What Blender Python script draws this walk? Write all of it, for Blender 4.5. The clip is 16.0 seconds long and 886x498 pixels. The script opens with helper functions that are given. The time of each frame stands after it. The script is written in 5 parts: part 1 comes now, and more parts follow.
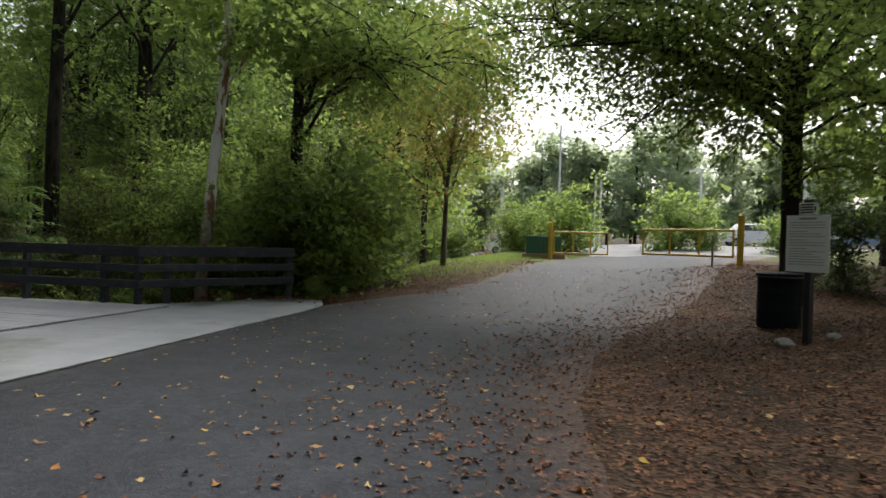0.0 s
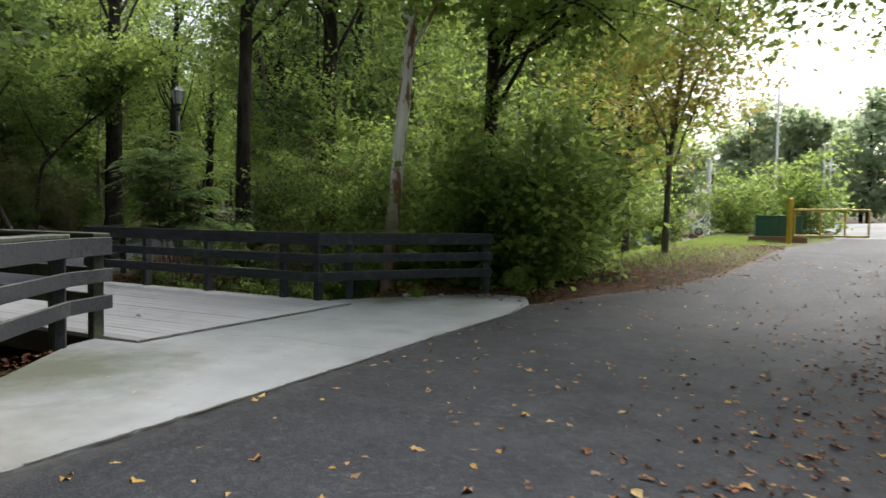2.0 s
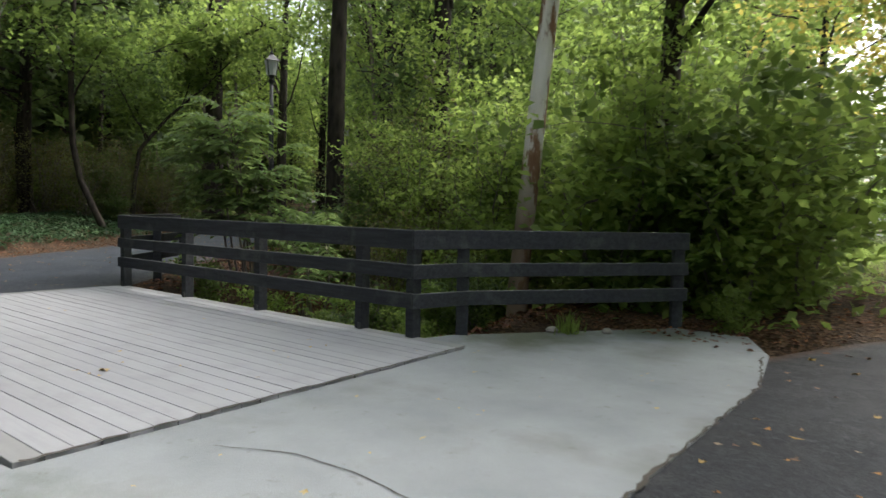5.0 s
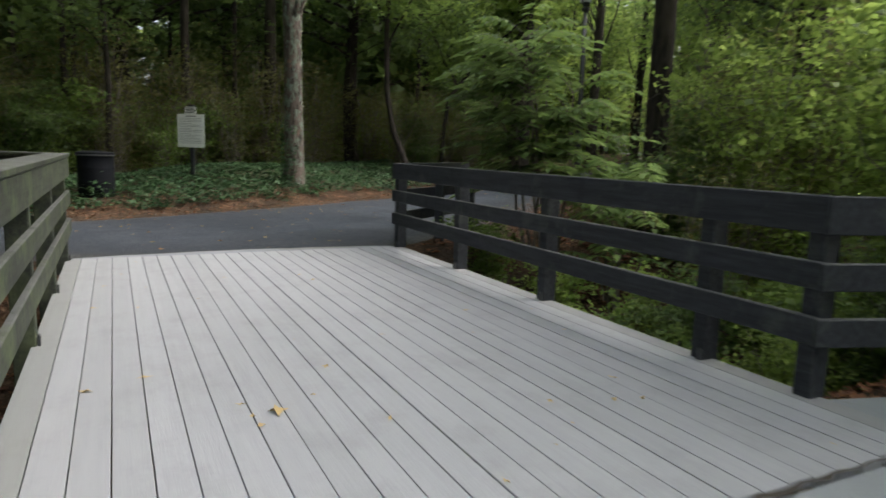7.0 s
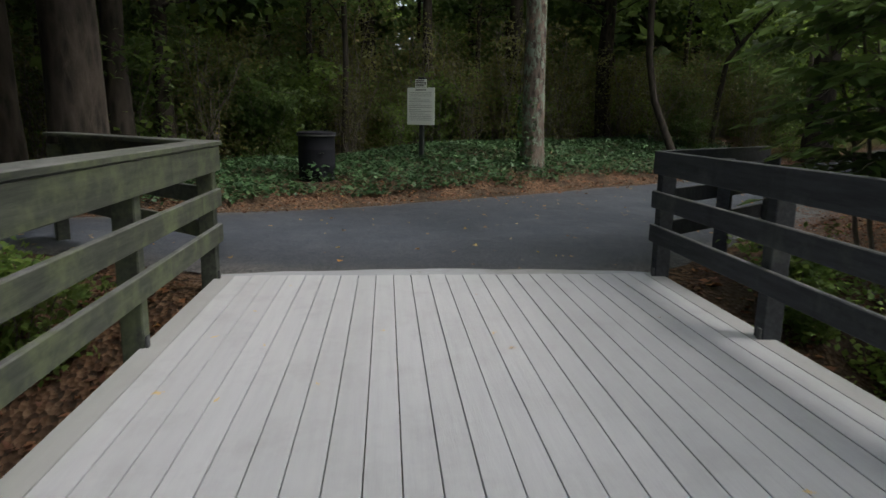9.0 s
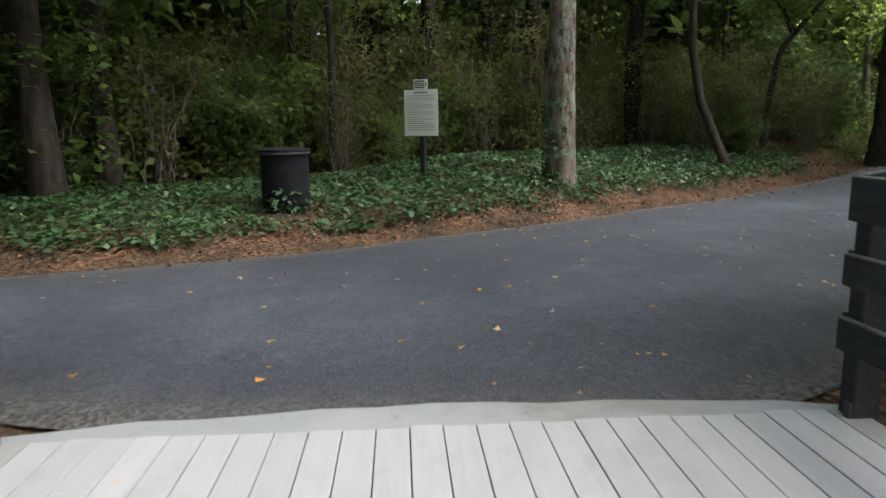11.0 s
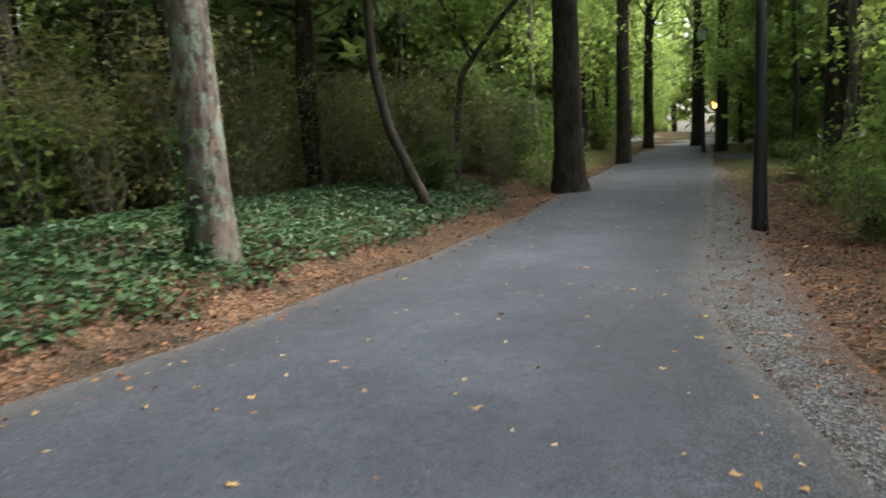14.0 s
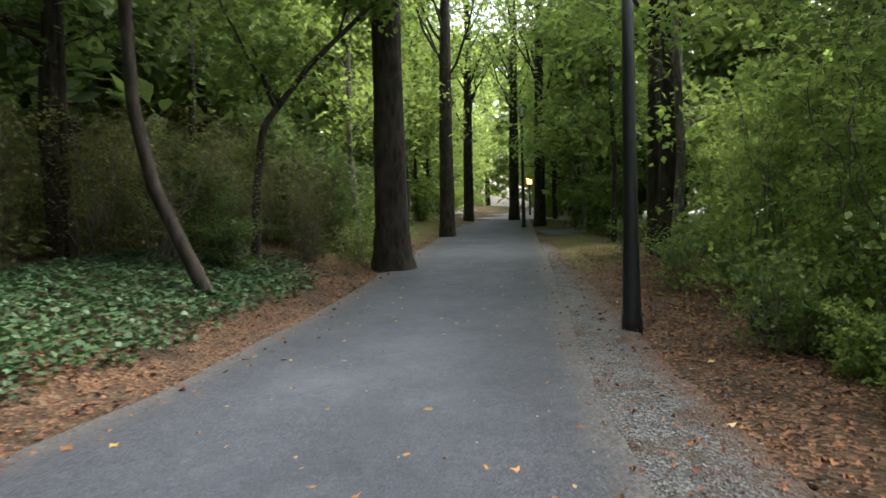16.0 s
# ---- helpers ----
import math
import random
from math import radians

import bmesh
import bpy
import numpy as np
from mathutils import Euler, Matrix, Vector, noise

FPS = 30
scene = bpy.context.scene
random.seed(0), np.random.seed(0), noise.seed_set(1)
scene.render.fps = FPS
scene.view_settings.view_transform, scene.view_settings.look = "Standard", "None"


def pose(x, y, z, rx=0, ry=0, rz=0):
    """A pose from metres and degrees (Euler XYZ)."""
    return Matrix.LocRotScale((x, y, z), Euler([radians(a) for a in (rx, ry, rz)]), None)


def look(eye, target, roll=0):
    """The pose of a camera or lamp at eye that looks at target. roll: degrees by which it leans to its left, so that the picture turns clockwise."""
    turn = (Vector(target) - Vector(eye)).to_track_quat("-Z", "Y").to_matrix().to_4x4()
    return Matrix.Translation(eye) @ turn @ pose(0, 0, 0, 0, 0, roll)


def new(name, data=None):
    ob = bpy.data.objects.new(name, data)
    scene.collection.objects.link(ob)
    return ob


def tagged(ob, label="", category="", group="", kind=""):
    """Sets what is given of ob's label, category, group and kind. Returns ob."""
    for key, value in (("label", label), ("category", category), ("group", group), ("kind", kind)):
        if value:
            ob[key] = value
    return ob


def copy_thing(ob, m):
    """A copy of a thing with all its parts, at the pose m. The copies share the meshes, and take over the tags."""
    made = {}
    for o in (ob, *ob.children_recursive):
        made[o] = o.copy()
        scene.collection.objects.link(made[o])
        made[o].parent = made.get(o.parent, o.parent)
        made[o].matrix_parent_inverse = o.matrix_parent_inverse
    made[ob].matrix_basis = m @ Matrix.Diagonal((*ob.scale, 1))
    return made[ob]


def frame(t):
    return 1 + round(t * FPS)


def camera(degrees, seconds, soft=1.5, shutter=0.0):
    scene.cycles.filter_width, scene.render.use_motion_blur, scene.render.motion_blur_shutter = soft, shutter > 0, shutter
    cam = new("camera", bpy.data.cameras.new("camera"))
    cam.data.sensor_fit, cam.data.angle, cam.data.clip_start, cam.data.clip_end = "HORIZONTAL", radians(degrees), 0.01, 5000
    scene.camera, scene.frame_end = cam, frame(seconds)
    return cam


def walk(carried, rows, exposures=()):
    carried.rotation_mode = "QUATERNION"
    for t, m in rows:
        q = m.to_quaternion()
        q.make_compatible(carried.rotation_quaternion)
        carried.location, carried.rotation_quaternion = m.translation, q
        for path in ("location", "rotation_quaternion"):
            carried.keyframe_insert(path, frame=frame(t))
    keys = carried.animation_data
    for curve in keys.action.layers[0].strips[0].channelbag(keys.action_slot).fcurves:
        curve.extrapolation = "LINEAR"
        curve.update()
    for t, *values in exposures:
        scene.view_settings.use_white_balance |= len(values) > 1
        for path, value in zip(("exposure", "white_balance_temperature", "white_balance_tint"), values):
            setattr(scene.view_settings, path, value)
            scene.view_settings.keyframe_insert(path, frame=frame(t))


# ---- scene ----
cam = camera(67.5, 16.0, 1.5, 0.4)
METRES, EYE, TILT, LEAN, TURN = 21.18, 1.335, 0.0, 0.0, 12.2
ROWS = [
    (0.0, 0.0, 0.0, 0.0, 0.02, -0.71, -1.57),
    (0.5, -0.007, 0.0315, -0.0018, 1.0, -1.68, -0.55),
    (1.0, -0.0187, 0.0613, -0.0008, 3.65, -2.88, -1.39),
    (1.5, -0.0296, 0.0906, 0.0001, 8.91, -2.71, -1.34),
    (2.0, -0.0404, 0.1187, 0.0001, 15.51, -2.59, -0.87),
    (2.5, -0.0498, 0.1478, -0.0008, 16.71, -2.65, -1.1),
    (3.0, -0.0619, 0.1768, -0.0007, 17.73, -3.35, 0.01),
    (3.5, -0.076, 0.2052, 0.0003, 19.78, -3.2, -0.52),
    (6.0, -0.1493, 0.348, -0.0018, 35.39, -5.3, -1.14),
    (6.5, -0.1697, 0.3713, -0.0022, 43.98, -6.73, -1.39),
    (7.0, -0.1911, 0.3917, -0.0037, 51.61, -8.39, -1.55),
    (7.5, -0.2137, 0.4113, -0.0031, 58.09, -9.78, -0.6),
    (8.0, -0.2378, 0.4284, -0.0028, 62.14, -11.04, -0.38),
    (8.5, -0.2629, 0.4441, -0.0016, 67.38, -10.79, -0.27),
    (9.0, -0.2908, 0.4563, -0.0, 73.0, -11.19, -0.84),
    (11.5, -0.4404, 0.5083, -0.0012, 73.84, -10.11, 1.01),
    (12.0, -0.4669, 0.5185, 0.002, 71.88, -9.22, 2.09),
    (12.5, -0.4939, 0.531, 0.0022, 68.67, -7.51, 2.64),
    (13.0, -0.5194, 0.5492, 0.001, 63.58, -7.22, 3.7),
    (13.5, -0.5414, 0.5686, 0.0001, 55.87, -7.92, 3.0),
    (14.0, -0.5603, 0.5916, 0.0013, 47.54, -8.18, 3.5),
    (14.5, -0.5831, 0.6145, 0.0013, 42.84, -6.14, 3.41),
    (15.0, -0.6033, 0.6407, 0.0018, 39.08, -4.34, 3.07),
    (15.5, -0.6234, 0.6683, 0.0021, 35.57, -3.32, 3.1),
    (16.0, -0.6429, 0.6945, 0.0023, 32.15, -2.99, 1.72),
]
# stops of the clip's own brightness control on the way
EXPOSURES = [(0.0, 0.9), (1.5, 1.3), (3.5, 1.65), (6.0, 1.95), (7.0, 1.8), (9.0, 1.4), (11.5, 2.3), (13.0, 2.55), (16.0, 2.7)]
walk(cam, [(t, pose(0, 0, EYE, TILT, LEAN, TURN) @ pose(METRES * x, METRES * y, METRES * z, 90 + pitch, roll, yaw)) for t, x, y, z, yaw, pitch, roll in ROWS], EXPOSURES)

# ---------------- light ----------------
SUN_EL, SUN_ROT = radians(52), radians(18)
world = bpy.data.worlds.new("world")
scene.world = world
world.use_nodes = True
wn, wl = world.node_tree.nodes, world.node_tree.links
sky = wn.new("ShaderNodeTexSky")
sky.sky_type, sky.sun_disc = "NISHITA", False
sky.sun_elevation, sky.sun_rotation = SUN_EL, SUN_ROT
sky.air_density, sky.dust_density, sky.ozone_density = 1.0, 6.0, 1.0
pale = wn.new("ShaderNodeHueSaturation")
pale.inputs["Saturation"].default_value = 0.5
wl.new(sky.outputs[0], pale.inputs["Color"])
wl.new(pale.outputs[0], wn["Background"].inputs["Color"])
wn["Background"].inputs["Strength"].default_value = 0.14
sun = new("sun", bpy.data.lights.new("sun", "SUN"))
sun.data.energy, sun.data.angle, sun.data.color = 1.4, radians(40), (1.0, 0.98, 0.95)
sun.matrix_world = look((0, 0, 0), (-math.sin(SUN_ROT) * math.cos(SUN_EL), -math.cos(SUN_ROT) * math.cos(SUN_EL), -math.sin(SUN_EL)))

# ---------------- materials ----------------


class Nodes:
    """A small node-tree writer."""

    def __init__(self, name):
        self.m = bpy.data.materials.new(name)
        self.m.use_nodes = True
        self.t = self.m.node_tree
        self.b = self.t.nodes["Principled BSDF"]
        self.out = self.t.nodes["Material Output"]
        self.pos = self.add("ShaderNodeNewGeometry").outputs["Position"]
        self.obj = self.add("ShaderNodeTexCoord").outputs["Object"]

    def add(self, kind, **sets):
        n = self.t.nodes.new(kind)
        for k, v in sets.items():
            n.inputs[k.replace("_", " ")].default_value = v
        return n

    def wire(self, a, b):
        self.t.links.new(a, b)

    def noise(self, scale, detail=6.0, rough=0.6, vec=None, stretch=None):
        n = self.add("ShaderNodeTexNoise", Scale=scale, Detail=detail, Roughness=rough)
        v = vec or self.pos
        if stretch:
            mp = self.add("ShaderNodeMapping")
            mp.inputs["Scale"].default_value = stretch
            self.wire(v, mp.inputs["Vector"])
            v = mp.outputs[0]
        self.wire(v, n.inputs["Vector"])
        return n.outputs["Fac"]

    def voronoi(self, scale, vec=None, stretch=None, feature="F1"):
        n = self.add("ShaderNodeTexVoronoi", Scale=scale)
        n.feature = feature
        v = vec or self.pos
        if stretch:
            mp = self.add("ShaderNodeMapping")
            mp.inputs["Scale"].default_value = stretch
            self.wire(v, mp.inputs["Vector"])
            v = mp.outputs[0]
        self.wire(v, n.inputs["Vector"])
        return n

    def ramp(self, fac, *stops):
        r = self.add("ShaderNodeValToRGB")
        e = r.color_ramp.elements
        while len(e) < len(stops):
            e.new(0.5)
        for k, (p, c) in zip(e, stops):
            k.position = p
            k.color = (*c, 1) if len(c) == 3 else c
        self.wire(fac, r.inputs["Fac"])
        return r.outputs["Color"]

    def span(self, fac, a, b, lo=0.0, hi=1.0):
        r = self.add("ShaderNodeMapRange")
        for i, v in enumerate((a, b, lo, hi)):
            r.inputs[i + 1].default_value = v
        self.wire(fac, r.inputs[0])
        return r.outputs[0]

    def mix(self, fac, a, b, mode="MIX"):
        n = self.add("ShaderNodeMix")
        n.data_type, n.blend_type = "RGBA", mode
        for sock, v in ((n.inputs[0], fac), (n.inputs[6], a), (n.inputs[7], b)):
            if isinstance(v, (int, float)):
                sock.default_value = v
            elif isinstance(v, tuple):
                sock.default_value = (*v, 1)
            else:
                self.wire(v, sock)
        return n.outputs[2]

    def attr(self, name):
        n = self.add("ShaderNodeAttribute")
        n.attribute_name = name
        return n.outputs["Fac"]

    def rnd(self):
        return self.add("ShaderNodeObjectInfo").outputs["Random"]

    def island(self):
        return self.add("ShaderNodeNewGeometry").outputs["Random Per Island"]

    def finish(self, colour, rough=0.8, bump=None, height=0.01, metal=0.0, spec=0.5):
        if isinstance(colour, tuple):
            self.b.inputs["Base Color"].default_value = (*colour, 1)
        else:
            self.wire(colour, self.b.inputs["Base Color"])
        if isinstance(rough, (int, float)):
            self.b.inputs["Roughness"].default_value = rough
        else:
            self.wire(rough, self.b.inputs["Roughness"])
        self.b.inputs["Metallic"].default_value = metal
        self.b.inputs["Specular IOR Level"].default_value = spec
        if bump is not None:
            n = self.add("ShaderNodeBump", Distance=height, Strength=1.0)
            self.wire(bump, n.inputs["Height"])
            self.wire(n.outputs[0], self.b.inputs["Normal"])
        return self.m


def leaf_material(name, dark, mid, light, accent=None, amount=0.0, pass_light=0.5, clump=0.5):
    n = Nodes(name)
    f = n.noise(clump, 3.0)
    i = n.island()
    both = n.mix(0.45, f, i)
    col = n.ramp(both, (0.25, dark), (0.5, mid), (0.78, light))
    if accent:
        pick = n.noise(0.9, 2.0)
        g = n.mix(0.5, pick, n.add("ShaderNodeNewGeometry").outputs["Random Per Island"])
        col = n.mix(n.span(g, 1 - amount - 0.06, 1 - amount + 0.04), col, accent)
    col = n.mix(n.span(n.rnd(), 0, 1, 0.0, 0.3), col, dark)
    n.finish(col, 0.55, spec=0.35)
    tr = n.add("ShaderNodeBsdfTranslucent")
    n.wire(n.mix(0.6, col, light, "MIX"), tr.inputs["Color"])
    mx = n.add("ShaderNodeMixShader", Fac=pass_light)
    n.wire(n.b.outputs[0], mx.inputs[1])
    n.wire(tr.outputs[0], mx.inputs[2])
    n.wire(mx.outputs[0], n.out.inputs["Surface"])
    return n.m


def asphalt_material(name, tone, verge, fleck):
    n = Nodes(name)
    k = lambda *c: tuple(tone * x for x in c)
    big, fine = n.noise(0.7, 9.0, 0.68), n.noise(70, 3.0)
    col = n.ramp(big, (0.3, k(0.019, 0.026, 0.041)), (0.5, k(0.040, 0.051, 0.074)), (0.72, k(0.078, 0.092, 0.121)))
    # darker towards the path edges: dirt and tree shade painted in together
    col = n.mix(n.span(n.attr("crown"), 0.12, 0.7, 0.9, 0.0), col, k(0.018, 0.022, 0.032))
    streak = n.noise(2.6, 9.0, 0.78)
    col = n.mix(n.span(streak, 0.56, 0.7, 0.0, 0.5), col, k(0.115, 0.125, 0.145))
    col = n.mix(n.span(fine, 0.42, 0.72, 0.0, 0.6), col, k(0.14, 0.148, 0.162))
    col = n.mix(n.span(n.noise(0.5, 5.0, 0.6), 0.45, 0.62, 0.0, 0.5), col, k(0.022, 0.028, 0.040))
    chip = n.voronoi(95)
    col = n.mix(n.span(chip.outputs["Distance"], 0.22, 0.12, 0.0, 0.35), col, k(0.21, 0.215, 0.225))
    flake = n.noise(17, 7.0, 0.78)
    patch = n.span(n.noise(1.3, 6.0, 0.7), 0.4, 0.62, 0.25, 1.0)
    col = n.mix(n.span(flake, 0.54, 0.64, 0.0, fleck), col, n.mix(patch, col, k(0.24, 0.25, 0.27)))
    col = n.mix(n.span(flake, 0.44, 0.36, 0.0, 0.6), col, k(0.016, 0.018, 0.024))
    dust = n.span(n.noise(1.7, 4.0, 0.7), 0.6, 0.78, 0.0, 0.2)
    col = n.mix(dust, col, (0.085, 0.068, 0.055))
    worn = n.mix(n.attr("edge"), col, (0.075, 0.074, 0.073))
    col = n.mix(n.span(n.noise(6, 4), 0.4, 0.65), col, worn)
    bits = n.voronoi(48)
    loose = n.ramp(bits.outputs["Color"], (0.1, tuple(0.4 * q for q in verge)), (0.5, verge), (0.9, tuple(2.0 * q for q in verge)))
    torn = n.mix(0.5, n.attr("verge"), n.noise(2.2, 8.0, 0.75))
    col = n.mix(n.span(torn, 0.44, 0.72, 0.0, 0.95), col, loose)
    rough = n.span(streak, 0.35, 0.7, 0.7, 0.92)
    return n.finish(col, rough, fine, 0.007, spec=0.35)


def concrete_material(name, a, b, stain, moss=()):
    n = Nodes(name)
    col = n.ramp(n.noise(1.1, 6.0, 0.65), (0.3, a), (0.7, b))
    col = n.mix(n.span(n.noise(0.45, 6.0, 0.6), 0.5, 0.66, 0, 0.7), col, stain)
    fine = n.noise(140, 2.0)
    col = n.mix(n.span(fine, 0.35, 0.7, 0, 0.25), col, (0.2, 0.2, 0.19))
    col = n.mix(n.span(n.noise(9, 5.0, 0.7), 0.62, 0.72, 0, 0.5), col, stain)
    for (px, py), reach in moss:
        near = n.add("ShaderNodeVectorMath")
        near.operation = "DISTANCE"
        n.wire(n.pos, near.inputs[0])
        near.inputs[1].default_value = (px, py, 0.0)
        ragged = n.mix(0.5, n.span(near.outputs["Value"], 0.1 * reach, reach, 1.0, 0.0), n.noise(2.4, 7.0, 0.7))
        col = n.mix(n.span(ragged, 0.42, 0.72, 0, 0.8), col, (0.075, 0.085, 0.045))
    return n.finish(col, 0.85, fine, 0.003, spec=0.3)


def plank_material():
    n = Nodes("plank_grey")
    grain = n.noise(14, 6.0, 0.7, n.pos, (0.12, 1.6, 1.0))
    col = n.ramp(grain, (0.28, (0.325, 0.332, 0.352)), (0.5, (0.35, 0.357, 0.378)), (0.8, (0.372, 0.378, 0.398)))
    col = n.mix(n.span(n.noise(2.6, 6.0, 0.7), 0.5, 0.75, 0, 0.5), col, (0.24, 0.24, 0.245))
    col = n.mix(n.span(n.rnd(), 0, 1, 0, 0.3), col, (0.25, 0.253, 0.262))
    col = n.mix(n.attr("mossy"), col, (0.15, 0.15, 0.125))
    return n.finish(col, 0.75, grain, 0.002, spec=0.3)


def stain_wood(name, base, worn, moss, amount):
    n = Nodes(name)
    grain = n.noise(10, 6.0, 0.7, n.obj, (0.25, 3.0, 3.0))
    col = n.ramp(grain, (0.3, base), (0.72, worn))
    col = n.mix(n.span(n.noise(2.2, 6.0, 0.75), 0.68 - amount, 0.8 - amount * 0.7, 0, 0.8), col, moss)
    drip = n.noise(7, 4.0, 0.6, n.pos, (1, 1, 0.15))
    col = n.mix(n.span(drip, 0.58, 0.7, 0, 0.6), col, base)
    # upward faces are mixed paler by their normal, broken up with noise
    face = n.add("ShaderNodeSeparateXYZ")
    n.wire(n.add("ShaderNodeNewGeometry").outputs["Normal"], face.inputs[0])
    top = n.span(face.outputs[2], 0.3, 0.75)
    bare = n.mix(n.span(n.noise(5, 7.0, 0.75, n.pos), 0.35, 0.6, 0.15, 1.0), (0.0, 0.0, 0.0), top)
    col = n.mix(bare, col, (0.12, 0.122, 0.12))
    chips = n.span(n.noise(3.2, 9.0, 0.8, n.pos), 0.70, 0.74, 0, 0.45)
    col = n.mix(chips, col, (0.12, 0.125, 0.12))
    return n.finish(col, 0.7, grain, 0.004, spec=0.35)


def bark_material(name, a, b, lichen=None, amount=0.0, scale=9.0, deep=0.03):
    n = Nodes(name)
    v = n.voronoi(scale, n.obj, (1.0, 1.0, 0.28))
    ns = n.noise(scale * 2.2, 8.0, 0.75, n.obj, (1, 1, 0.35))
    h = n.mix(0.55, v.outputs["Distance"], ns)
    col = n.ramp(h, (0.3, a), (0.56, b), (0.75, tuple(1.35 * q for q in b)))
    col = n.mix(n.span(n.noise(1.4, 4.0, 0.6, n.obj), 0.42, 0.66, 0, 0.5), col, a)
    if lichen:
        patch = n.noise(9.0, 7.0, 0.8, n.obj, (1, 1, 0.55))
        col = n.mix(n.span(patch, 0.60 - amount, 0.63 - amount, 0, 0.85), col, lichen)
        col = n.mix(n.span(n.noise(4.0, 5.0, 0.7, n.obj, (1, 1, 0.5)), 0.6, 0.64, 0, 0.6), col, (0.26, 0.15, 0.11))
    return n.finish(col, 0.9, h, deep, spec=0.2)


def sycamore_bark():
    n = Nodes("peeling_pale_bark")
    patch = n.noise(2.2, 5.0, 0.7, n.obj, (1.3, 1.3, 0.35))
    col = n.ramp(patch, (0.36, (0.20, 0.105, 0.06)), (0.44, (0.26, 0.15, 0.09)), (0.48, (0.72, 0.69, 0.62)), (0.75, (0.84, 0.82, 0.77)))
    low = n.add("ShaderNodeSeparateXYZ")
    n.wire(n.obj, low.inputs[0])
    col = n.mix(n.span(low.outputs[2], 1.3, 2.6, 0.9, 0.0), col, (0.13, 0.075, 0.045))
    return n.finish(col, 0.8, n.noise(18, 5), 0.01, spec=0.25)


def soil_material():
    n = Nodes("leaf_litter_soil")
    v = n.voronoi(24)
    speck = n.ramp(v.outputs["Color"], (0.15, (0.035, 0.022, 0.015)), (0.45, (0.09, 0.05, 0.03)), (0.7, (0.15, 0.085, 0.05)), (0.95, (0.2, 0.13, 0.085)))
    earth = n.ramp(n.noise(3, 6), (0.3, (0.025, 0.019, 0.014)), (0.7, (0.07, 0.05, 0.034)))
    col = n.mix(n.span(n.noise(1.1, 5), 0.35, 0.62), earth, speck)
    grass = n.ramp(n.noise(12, 5), (0.3, (0.045, 0.06, 0.018)), (0.7, (0.12, 0.14, 0.045)))
    col = n.mix(n.attr("grass"), col, grass)
    return n.finish(col, 0.95, v.outputs["Distance"], 0.03, spec=0.15)


def gravel_material():
    n = Nodes("grey_gravel")
    v = n.voronoi(55)
    col = n.ramp(v.outputs["Color"], (0.1, (0.045, 0.047, 0.05)), (0.5, (0.09, 0.092, 0.097)), (0.9, (0.19, 0.19, 0.19)))
    col = n.mix(n.span(n.noise(2.5, 5), 0.5, 0.7), col, (0.07, 0.045, 0.03))
    frayed = n.mix(0.5, n.attr("verge"), n.noise(3.0, 8.0, 0.75))
    col = n.mix(n.span(frayed, 0.5, 0.8), col, (0.1, 0.055, 0.035))
    return n.finish(col, 0.9, v.outputs["Distance"], 0.02, spec=0.2)


def plain(name, c, rough=0.5, metal=0.0, vary=0.25, scale=6.0, bump=0.002):
    n = Nodes(name)
    f = n.noise(scale, 6.0, 0.7)
    dark = tuple(x * (1 - vary) for x in c)
    return n.finish(n.ramp(f, (0.3, dark), (0.7, c)), n.span(n.noise(scale * 3), 0.2, 0.8, rough * 0.8, min(1, rough * 1.2)), f, bump, metal)


def fallen_material(name, *cols):
    n = Nodes(name)
    stops = [(k / max(1, len(cols) - 1), c) for k, c in enumerate(cols)]
    col = n.ramp(n.island(), *stops)
    return n.finish(col, 0.7, n.noise(60), 0.002, spec=0.25)


def glow(name, c, s):
    n = Nodes(name)
    n.b.inputs["Emission Color"].default_value = (*c, 1)
    n.b.inputs["Emission Strength"].default_value = s
    return n.finish(c, 0.4)


